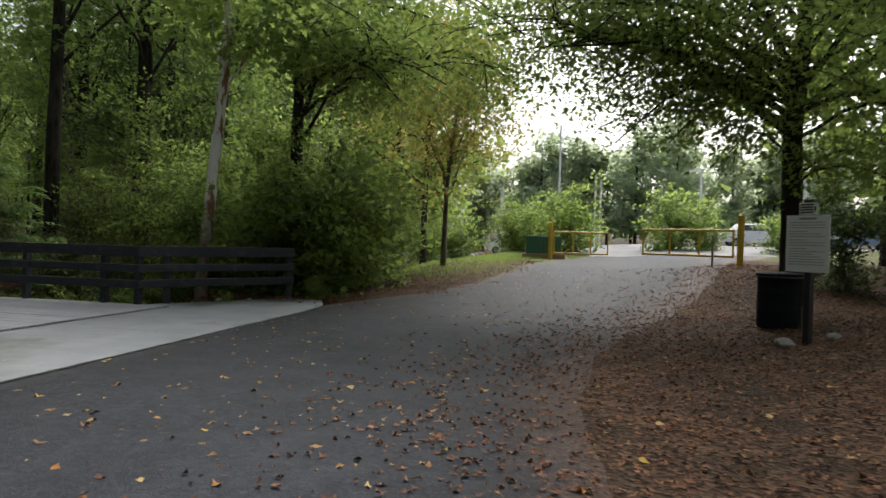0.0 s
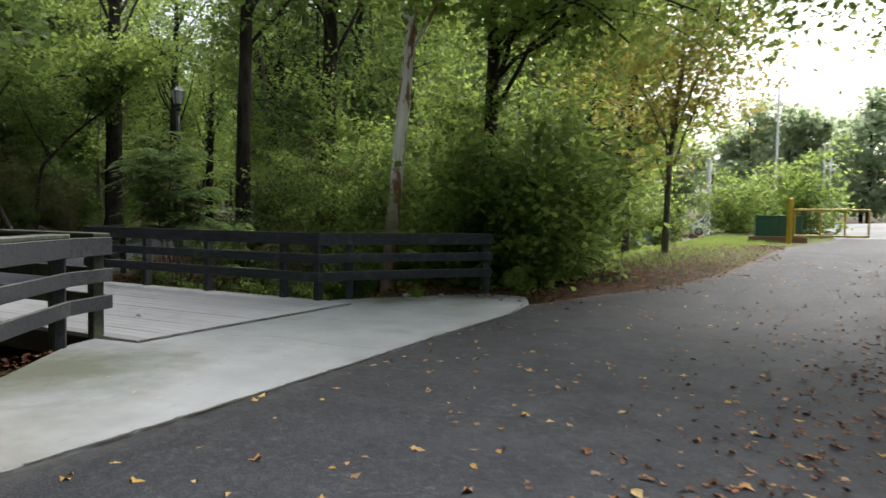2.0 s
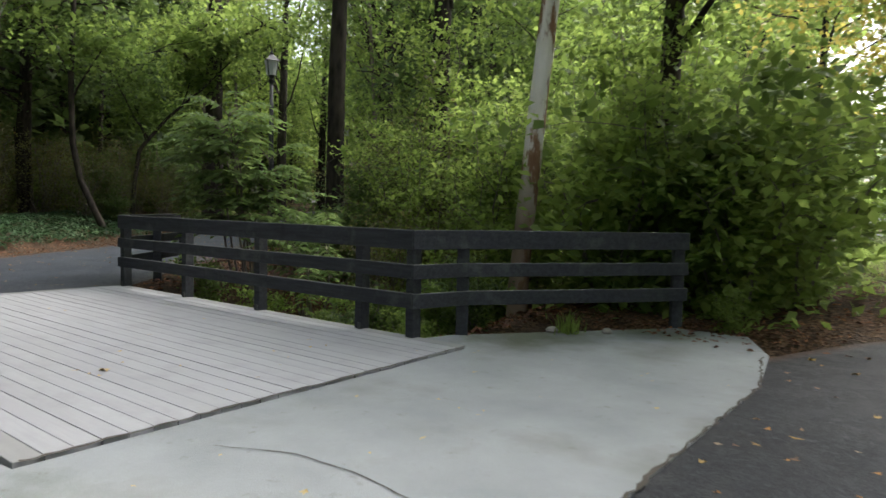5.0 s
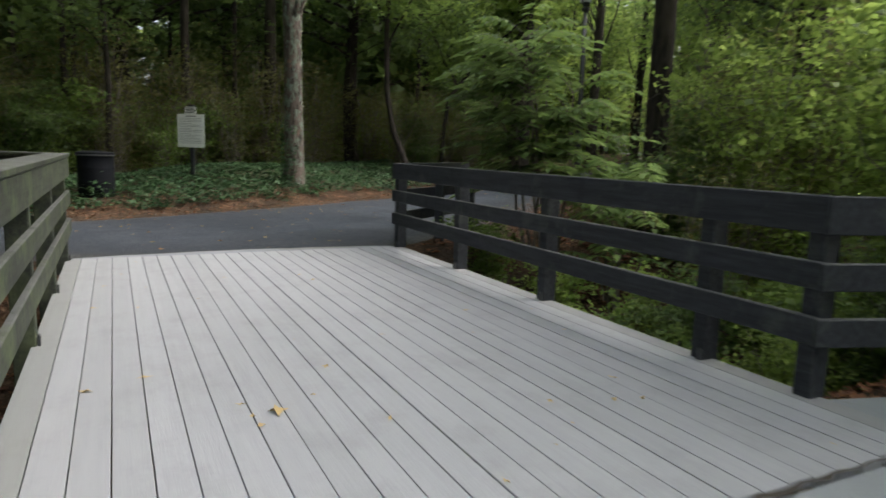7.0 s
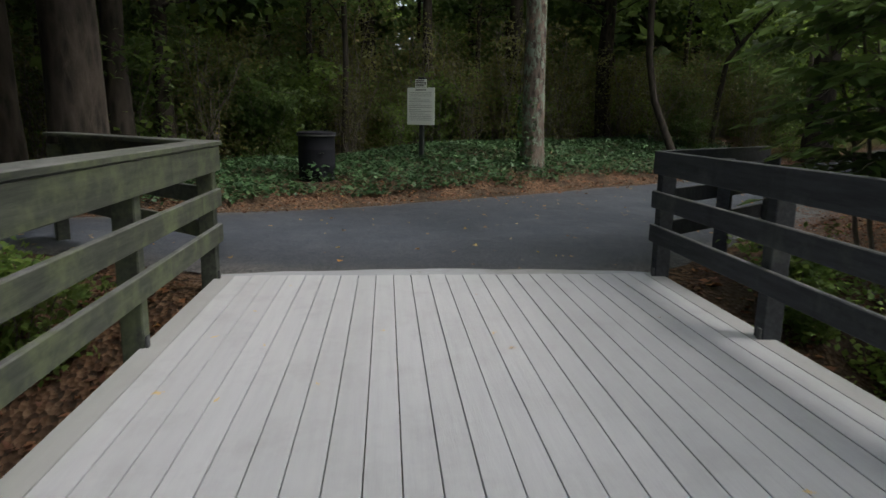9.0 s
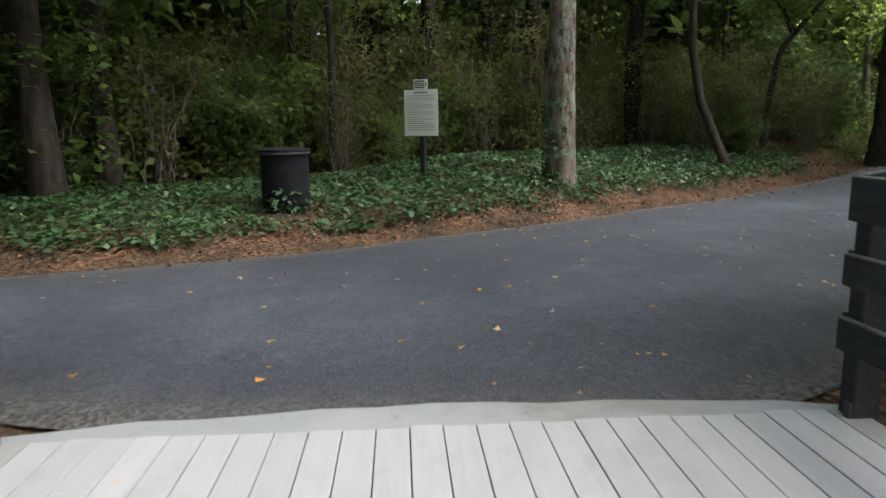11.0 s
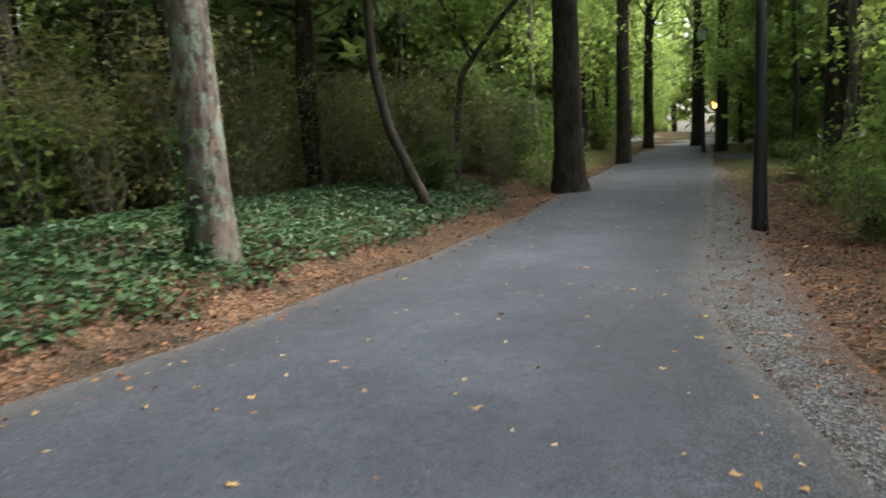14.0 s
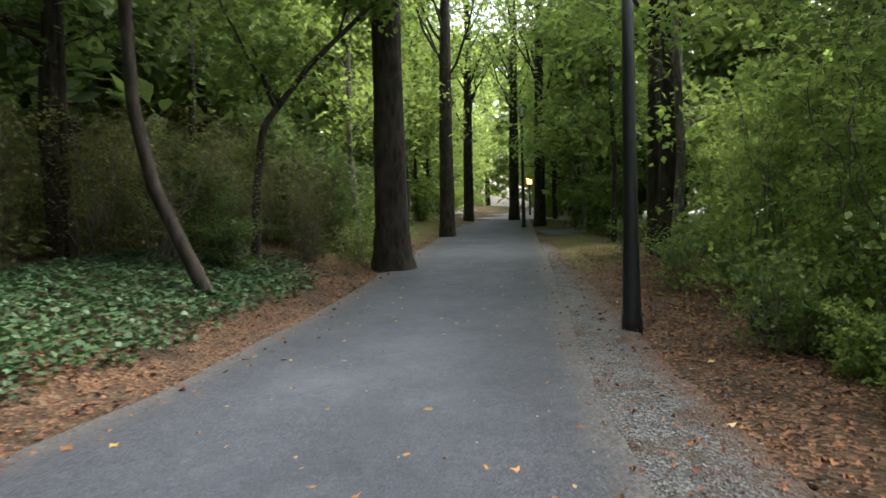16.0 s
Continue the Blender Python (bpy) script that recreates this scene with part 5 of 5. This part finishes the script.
tagged(part("ivy_ground_cover", fast_mesh("ivy", *leaf_quads(np.stack([x, y, z], 1), 0.07, cov, 0.1, 0.35, 1.15)), "ivy"), "dense green ivy covering the bank beside the path", "ivy", kind="stuff")
# ivy climbing the pine and sprawling before the bin
a, r = cov.uniform(0, 6.28, 260), 0.25
zz = cov.uniform(0, 1, 260) ** 1.7 * 1.5
c = np.stack([-21.72 + (r + 0.05) * np.cos(a * 0.5 + 3.2), 11.15 + (r + 0.05) * np.sin(a * 0.5 + 3.2), ground_z(-21.72, 11.15) + zz], 1)
tagged(part("climbing_ivy", fast_mesh("climbing_ivy", *leaf_quads(c, 0.075, cov, 0.5, 0.5, 1.15)), "ivy"), "ivy climbing the foot of the pine", "ivy", kind="stuff")
c = np.stack([cov.normal(-19.42, 0.16, 130), cov.normal(7.0, 0.22, 130), ground_z(-19.5, 6.9) + np.abs(cov.normal(0.08, 0.13, 130))], 1)
tagged(part("climbing_ivy", fast_mesh("climbing_ivy", *leaf_quads(c, 0.075, cov, 0.2, 0.5, 1.15)), "ivy"), "ivy growing up the front of the bin", "ivy", kind="stuff")


def litter_west(x, y):
    d = side_of(WEST_LEFT, x, y)
    return np.maximum(ease((d + 0.2) / 0.4), 0.3 * ease((d + 0.7) / 0.7)) * ease((1.3 - d) / 0.5) * 0.9


def litter_right(x, y):
    d = -side_of(WEST_RIGHT, x, y)
    return np.maximum(ease((d - 0.25) / 0.8), 0.2 * ease((d + 0.45) / 0.8)) * ease((5.0 - d) / 2.0) * ease((y - 12.3) / 1.0)


def litter_east(x, y):
    d = -side_of(EAST_RIGHT, x, y)
    return np.clip(ease((d + 1.0) / 2.4) * (0.5 + 0.5 * patchy(x, y, 1.3)) + 0.3 * ease((d + 1.5) / 1.5) * patchy(x, y, 2.3) + 0.05 * ease((d + 2.6) / 1.2), 0, 1)


def litter_mesh(name, label, n, box4, keep, size, mat, lift=0.022):
    x, y = spread(n, *box4, keep)
    c = np.stack([x, y, height(x, y) + lift], 1)
    ob = part(name, fast_mesh(name, *fallen_leaves(c, size, cov, 0.014 if mat == "litter" else 0.001, 0.16 if mat == "litter" else 0.14)), mat)
    return tagged(ob, label, "leaf litter", kind="stuff")


litter_mesh("leaf_litter", "brown fallen leaves along the path's edge", 42000, (-33, -15, 0, 28), litter_west, 0.072, "litter")
litter_mesh("leaf_litter", "brown fallen leaves beside the gravel shoulder", 46000, (-27, -13, 12, 28), litter_right, 0.06, "litter")
litter_mesh("leaf_litter", "thick brown carpet of fallen leaves beside the path", 42000, (-2.6, 6, -2, 19), litter_east, 0.058, "litter")
litter_mesh("leaf_litter", "brown leaves on the bank by the thicket", 9500, (-7.5, -1.5, 12.3, 23), lambda x, y: ease((side_of(EAST_LEFT, x, y) + 1.2 * patchy(x, y, 1.7)) / 0.9) * ease((3.2 - side_of(EAST_LEFT, x, y)) / 1.5) * 0.8, 0.06, "litter")
litter_mesh("leaf_litter", "leaves drifted over the tip of the slab", 420, (-6.4, -4.7, 11.9, 13.7), lambda x, y: ease((1.0 - np.hypot(x + 5.4, y - 13.0)) / 0.8) * 0.8, 0.06, "litter", 0.036)
litter_mesh("leaf_litter", "dead leaves on the creek banks", 6000, (-14, -7.5, 3.5, 14.5), lambda x, y: ((np.abs(y - 8.6) > 2.0) & (side_of(WEST_RIGHT, x, y) < -0.2)) * 1.0, 0.1, "litter")
east_in = lambda x, y: ((side_of(EAST_LEFT, x, y) < -0.1) & (side_of(EAST_RIGHT, x, y) > 0)) * (0.25 + 0.75 * patchy(x, y, 0.9)) * (0.35 + 0.65 * ease((9 - y) / 6))
west_in = lambda x, y: ((side_of(WEST_LEFT, x, y) < -0.1) & (side_of(WEST_RIGHT, x, y) > 0)) * (0.3 + 0.7 * patchy(x, y, 0.9))
litter_mesh("scattered_leaves", "yellow and tan leaves scattered on the asphalt", 3000, (-5, 0.5, -2, 18), east_in, 0.07, "fallen", 0.022)
litter_mesh("scattered_leaves", "yellow and pale leaves scattered on the asphalt", 1500, (-27, -13.6, 3, 24), west_in, 0.06, "fallen", 0.022)
litter_mesh("scattered_leaves", "yellow leaves among the brown litter", 500, (-1.8, 5, -1, 14), litter_east, 0.085, "fallen", 0.022)
litter_mesh("scattered_leaves", "yellow leaves among the brown litter", 260, (-24, -15, 12.5, 24), litter_right, 0.085, "fallen", 0.022)

# single leaves on the deck and slab
shapes = [fast_mesh("fallen_leaf", *fallen_leaves(np.zeros((1, 3)), 0.1, cov, 0.004, 0.12)) for k in range(5)]
spots = random.Random(17)
deck_spots = [(-8.63, 7.88), (-8.63, 7.77), (-8.5, 7.79), (-8.79, 7.74), (-9.35, 7.36), (-9.23, 7.09), (-8.12, 9.6), (-8.16, 9.44), (-8.37, 8.33), (-11.96, 8.13), (-13.07, 7.41), (-12.79, 8.81), (-11.6, 8.85), (-10.98, 7.37), (-11.88, 7.14), (-12.16, 9.95)]
for k in range(78):
    if k < len(deck_spots):
        (x, y), z = deck_spots[k], DECK_Z + 0.003
    elif k < 38:
        x, y, z = spots.uniform(-13.3, -7.3), spots.uniform(6.9, 10.3), DECK_Z + 0.003
    else:
        x, y, z = spots.uniform(-7.1, -4.95), spots.uniform(5.3, 12.2), 0.033
    ob = part("fallen_leaf", shapes[k % 5], "fallen")
    s = 1.45 if k == 0 else 0.85 if k < 9 else spots.uniform(0.3, 0.75)
    ob.matrix_basis = pose(x, y, z, 0, 0, spots.uniform(0, 360)) @ Matrix.Scale(s, 4)
    tagged(ob, "dry tan leaf lying on the bridge deck" if k < 38 else "dry tan leaf lying on the concrete slab", "leaf", "fallen leaves")

# loose gravel along the asphalt's edges
def pebbles(x, y, size):
    n = len(x)
    s = size * cov.uniform(0.5, 1.5, n)
    c = np.stack([x, y, height(x, y) + 0.022], 1)
    d = np.array([[1, 0, 0], [0, 1, 0], [-1, 0, 0], [0, -1, 0], [0, 0, 0.6], [0, 0, -0.6]])
    v = c[:, None, :] + d[None] * s[:, None, None] * cov.uniform(0.6, 1.3, (n, 6, 1))
    o = np.arange(n)[:, None, None] * 6
    f = np.array([[0, 1, 4], [1, 2, 4], [2, 3, 4], [3, 0, 4]])
    return v.reshape(-1, 3), (o + f[None]).reshape(-1, 3)


def gravel_keep(x, y):
    d = -side_of(WEST_RIGHT, x, y)
    e = side_of(WEST_LEFT, x, y)
    return np.clip(ease((d + 0.5) / 0.6) * ease((1.5 - d) / 0.8) * (y > 12.3) + 0.5 * ease((e + 0.45) / 0.4) * ease((0.45 - e) / 0.4), 0, 1) * (0.3 + 0.7 * patchy(x, y, 1.6))


x, y = spread(60000, -27, -14.5, 5, 25, gravel_keep)
tagged(part("loose_gravel", fast_mesh("loose_gravel", *pebbles(x, y, 0.010)), "pebble"), "loose grey gravel along the asphalt edge", "gravel", kind="stuff")

# grass tufts on the verge and by the slab
gx2, gy2 = spread(9000, -7, 1, 15.5, 32, lambda x, y: ease((side_of(EAST_LEFT, x, y) - 0.4) / 1.5) * ease((x + 7.2) / 1.5))
base = np.stack([gx2, gy2, height(gx2, gy2)], 1)


def blades(base, tall, g3):
    n = len(base)
    a = g3.uniform(0, 6.28, n)
    h = tall * g3.uniform(0.5, 1.3, n)
    side = np.stack([np.cos(a), np.sin(a), np.zeros(n)], 1) * 0.006
    out = np.stack([-np.sin(a), np.cos(a), np.zeros(n)], 1)
    mid = base + out * h[:, None] * 0.18 + np.array([0, 0, 1]) * h[:, None] * 0.6
    tip = base + out * h[:, None] * 0.55 + np.array([0, 0, 1]) * h[:, None]
    v = np.stack([base - side, base + side, mid + side * 0.8, mid - side * 0.8, tip, tip + side * 0.2], 1).reshape(-1, 3)
    o = np.arange(n)[:, None, None] * 6
    return v, (o + np.array([[0, 1, 2, 3], [3, 2, 5, 4]])[None]).reshape(-1, 4)


tagged(part("grass", fast_mesh("grass", *blades(np.repeat(base, 3, 0) + cov.normal(0, 0.03, (len(base) * 3, 3)) * np.array([1, 1, 0]), 0.09, cov)), "leaf_bright"), "short rough grass on the verge", "grass", kind="stuff")
b0 = np.array([-6.85, 11.85, 0.03]) + cov.normal(0, 0.07, (90, 3)) * np.array([1, 1, 0])
tagged(part("grass_tuft", fast_mesh("grass_tuft", *blades(b0, 0.19, cov)), "leaf_bright"), "tuft of long grass at the slab's edge", "grass", kind="stuff")
plant("bush_c", -5.55, 13.15, 40, 0.22, 0.0)

fork_l = [(-34.0, 35.0), (-31.5, 36.6), (-27.0, 40.5)]
fork_r = [(-31.2, 32.2), (-29.6, 34.6), (-25.6, 39.0)]
tagged(part("path_fork", strip("path_fork", fork_l, fork_r, lift=0.016, cols=8, seed=6), "asphalt"), "asphalt side path branching off in the woods", "path", kind="structure")

# ---------------- gate, utility box and parking lot ----------------


def gate_leaf(a, b, z, tall, label):
    t = thing("gate_leaf", label, "gate", group="gate leaves")
    a, b = np.array([*a, z]), np.array([*b, z])
    up = np.array([0, 0, tall])
    for p, q in ((a, b), (a + up, b + up)):
        part("rail", fast_mesh("rail", *tube([p, (p + q) / 2, q], [0.035] * 3, 10)), "yellow", t)
    for f in (0.01, 0.36, 0.68, 0.99):
        p = a + (b - a) * f
        part("upright", fast_mesh("upright", *tube([p, p + up / 2, p + up], [0.03] * 3, 8)), "yellow", t)
    return t


def gate_post(x, y, tall):
    t = thing("gate_post", "thick yellow steel gate post", "post", (x, y, ground_z(x, y)), group="gate posts")
    part("pipe", lathe([(0.085, -0.1), (0.085, tall - 0.03), (0.06, tall), (0.01, tall + 0.015)], 16), "yellow", t)
    part("hinge", box(0, 0, tall * 0.6, 0.2, 0.06, 0.05, 0.008), "yellow", t)


gate_post(-1.42, 27.0, 1.5)
gate_post(4.0, 18.9, 1.36)
gate_leaf((-1.3, 27.0), (0.85, 27.4), 0.97, 0.85, "yellow pipe gate leaf standing open")
gate_leaf((3.85, 18.95), (1.6, 20.3), 1.12, 0.7, "yellow pipe gate leaf partly closed")
latch = thing("latch_post", "small grey steel latch post", "post", (3.25, 18.6, ground_z(3.25, 18.6)))
part("pipe", lathe([(0.03, -0.1), (0.03, 0.85), (0.005, 0.87)], 10), "grey_metal", latch)

boxz = ground_z(-1.8, 28.4)
ub = thing("utility_box", "green metal utility cabinet on a brown pad", "utility box", (-1.8, 28.4, boxz), 6)
part("pad", box(0, 0, 0.08, 1.75, 1.2, 0.26, 0.02), "rust_slab", ub, "brown stained concrete pad")
part("cabinet", box(0, 0, 0.55, 1.45, 0.95, 0.7, 0.02), "green_box", ub)
part("lid", box(0, 0, 0.915, 1.5, 1.0, 0.04, 0.012), "green_box", ub)
part("door_seam", box(0, -0.478, 0.55, 0.015, 0.006, 0.62), "black", ub)

tagged(part("parking_lot", strip("parking_lot", [(-60, 44), (-60, 88)], [(70, 44), (70, 88)], 0.9, 90, 0.03, 0.2), "lot"), "pale worn asphalt parking lot beyond the gate", "parking lot", kind="structure")
tagged(part("driveway", strip("driveway", [(0.2, 32.4), (-1.0, 44.4)], [(8.4, 32.4), (12.0, 44.4)], 0.5, 20, 0.024, 0.1), "lot"), "pale asphalt driveway between the gate and the lot", "road", kind="structure")


def light_pole(x, y, tall, thick, head):
    t = thing("light_pole", "tall white light pole at the parking lot", "light pole", (x, y, ground_z(x, y) + 0.03), group="light poles")
    part("pole", lathe([(thick, -0.1), (thick * 0.8, tall)], 10), "white_pole", t)
    if head:
        part("lamp_head", box(-0.4, 0, tall, 1.1, 0.35, 0.16, 0.03), "white_pole", t)
        part("base", lathe([(thick * 2, -0.1), (thick * 2, 0.5), (thick, 0.55)], 10), "rust_slab", t)


for x, y, tall, thick, head in ((-6.6, 52, 5.4, 0.2, False), (0.6, 58, 6.0, 0.09, False), (1.1, 60, 5.8, 0.09, False), (9.4, 60, 6.4, 0.12, True), (13.4, 46, 5.6, 0.2, False), (22.5, 56, 7.5, 0.12, True), (-11.5, 56, 6.0, 0.2, False), (-2.6, 62, 11, 0.1, False), (-18, 60, 7, 0.14, True)):
    light_pole(x, y, tall, thick, head)


def car(x, y, turn, paint, label, tall=1.0):
    t = thing("car", label, "car", (x, y, ground_z(x, y) + 0.03), turn, "parked cars")
    bm = bmesh.new()
    prof = [(-2.2, 0.32), (-2.25, 0.75), (-2.1, 0.95), (-1.6, 1.02), (-1.1, 1.48), (0.6, 1.5), (1.25, 1.02), (2.0, 0.88), (2.25, 0.7), (2.22, 0.32)]
    rows = []
    for w, s in ((-0.88, 1), (-0.8, 1.0), (0.8, 1.0), (0.88, 1)):
        rows.append([bm.verts.new((px, w * (0.82 if pz > 1.2 else 1.0), pz * tall if abs(w) < 0.85 else min(pz * tall, pz * tall - 0.02))) for px, pz in prof])
    k = len(prof)
    for a, b in zip(rows, rows[1:]):
        for j in range(k):
            bm.faces.new((a[j], a[(j + 1) % k], b[(j + 1) % k], b[j]))
    bm.faces.new(rows[0])
    bm.faces.new(rows[-1])
    body = part("body", bm, paint, t)
    for sg in (-1, 1):
        bm = bmesh.new()
        pts = [(-1.45, 1.04), (-1.05, 1.4), (0.52, 1.42), (1.05, 1.04)]
        vs = [bm.verts.new((px, sg * (0.885 if pz < 1.2 else 0.765), pz * tall)) for px, pz in pts]
        bm.faces.new(vs)
        part("side_window", bm, "dark_glass", t)
        for wx in (-1.4, 1.4):
            m = pose(wx, sg * 0.8, 0.33, 90, 0, 0)
            bm = lathe([(0.2, -0.1), (0.33, -0.1), (0.33, 0.1), (0.2, 0.1)], 18)
            bmesh.ops.transform(bm, matrix=m, verts=bm.verts)
            wheel = part("tyre", bm, "tyre", t)
            bm = lathe([(0.19, -0.11), (0.2, 0.11)], 12)
            bmesh.ops.transform(bm, matrix=m, verts=bm.verts)
            part("rim", bm, "grey_metal", wheel)
        part("headlight", box(2.2, sg * 0.62, 0.72, 0.08, 0.3, 0.14, 0.02), "frost", t)
    bm = bmesh.new()
    bm.faces.new([bm.verts.new(p) for p in ((1.22, -0.72, 1.06 * tall), (1.22, 0.72, 1.06 * tall), (0.66, 0.62, 1.45 * tall), (0.66, -0.62, 1.45 * tall))])
    part("windscreen", bm, "dark_glass", t)
    return t


CARS = ((12.2, 53.7, 6, "car_white", "silver-white", 1.15), (17.2, 57.5, 8, "car_white", "white", 1.0), (19.5, 52.5, 10, "car_blue", "blue-grey", 1.0),
        (-6.6, 59.8, 5, "car_white", "white", 1.0), (-12.2, 56.2, 12, "car_blue", "blue-grey", 1.2))
for x, y, turn, paint, colour, tall in CARS:
    car(x, y, turn, paint, colour + " parked car in the lot", tall)

# leafy saplings close behind the railing
def off_sight(x, y):
    """Keeps the lane to the lantern in the wood clear."""
    return abs((x + 1.8) * 0.627 + (y - 3.6) * 0.779) > 0.7


for key, x, y, s in (("bush_f", -9.6, 14.6, 0.8), ("bush_f", -11.9, 15.5, 0.8), ("bush_f", -10.6, 16.6, 1.0), ("bush_g", -12.6, 16.9, 1.2), ("bush_b", -13.6, 15.2, 0.7), ("bush_g", -14.9, 17.4, 1.0),
                     ("bush_a", -10.1, 13.4, 0.5), ("bush_c", -9.2, 13.6, 0.5), ("bush_g", -11.5, 13.9, 0.7), ("bush_b", -16.3, 18.6, 0.9), ("bush_f", -9.3, 18.6, 1.2)):
    if off_sight(x, y):
        plant(key, x, y, g.uniform(0, 360), s, 0.05)
# low growth between the ivy and the thick trunk
for key, x, y, s in (("bush_g", -28.6, 19.8, 0.7), ("bush_b", -29.6, 21.0, 0.7), ("bush_g", -27.6, 17.4, 0.55), ("bush_a", -29.3, 22.6, 0.5), ("bush_g", -27.8, 19.2, 0.45), ("bush_b", -26.9, 17.0, 0.4), ("bush_a", -30.8, 23.8, 0.6), ("bush_e", -28.4, 21.0, 0.5)):
    plant(key, x, y, g.uniform(0, 360), s, 0.05)
# twiggy growth beside the gravel shoulder
for key, x, y, s in (("bush_e", -17.0, 18.2, 0.8), ("bush_f", -18.0, 20.2, 0.6), ("bush_f", -20.2, 22.6, 0.7), ("bush_e", -16.3, 17.2, 0.7), ("bush_f", -18.6, 22.4, 0.9), ("bush_c", -21.6, 25.0, 0.8), ("bush_c", -17.7, 17.6, 0.28), ("bush_a", -18.3, 18.4, 0.25), ("bush_c", -17.0, 16.6, 0.3), ("bush_c", -19.3, 20.4, 0.3), ("bush_f", -16.2, 20.4, 0.8)):
    plant(key, x, y, g.uniform(0, 360), s, 0.05)

# stump and stones
sx, sy = -18.85, 18.95
st = thing("tree_stump", "dark rotten tree stump among the leaves", "stump", (sx, sy, ground_z(sx, sy)))
bm = lathe([(0.25, -0.1), (0.2, 0.08), (0.18, 0.2), (0.175, 0.3), (0.165, 0.38), (0.12, 0.3), (0.06, 0.26), (0.02, 0.26)], 22)
for v in bm.verts:
    v.co += Vector((v.co.x, v.co.y, 0)) * 0.35 * noise.noise(v.co * 5)
    v.co.z += 0.1 * noise.noise(Vector((v.co.x * 5, v.co.y * 5, 3))) * (v.co.z > 0.22)
part("wood", bm, "bark", st)
for k, (x, y, s) in enumerate(((2.55, 9.35, 0.13), (3.25, 9.7, 0.1), (-6.55, 12.1, 0.06), (-7.0, 11.75, 0.07))):
    bm = bmesh.new()
    bmesh.ops.create_icosphere(bm, subdivisions=2, radius=s)
    for v in bm.verts:
        v.co *= 1 + 0.25 * noise.noise(v.co * 9 + Vector((k, 0, 0)))
        v.co.z *= 0.6
    ob = part("stone", bm, "stone")
    ob.location = (x, y, (ground_z(x, y) if k < 2 else 0.032) + s * 0.3)
    tagged(ob, "pale weathered stone on the ground", "stone", "loose stones")
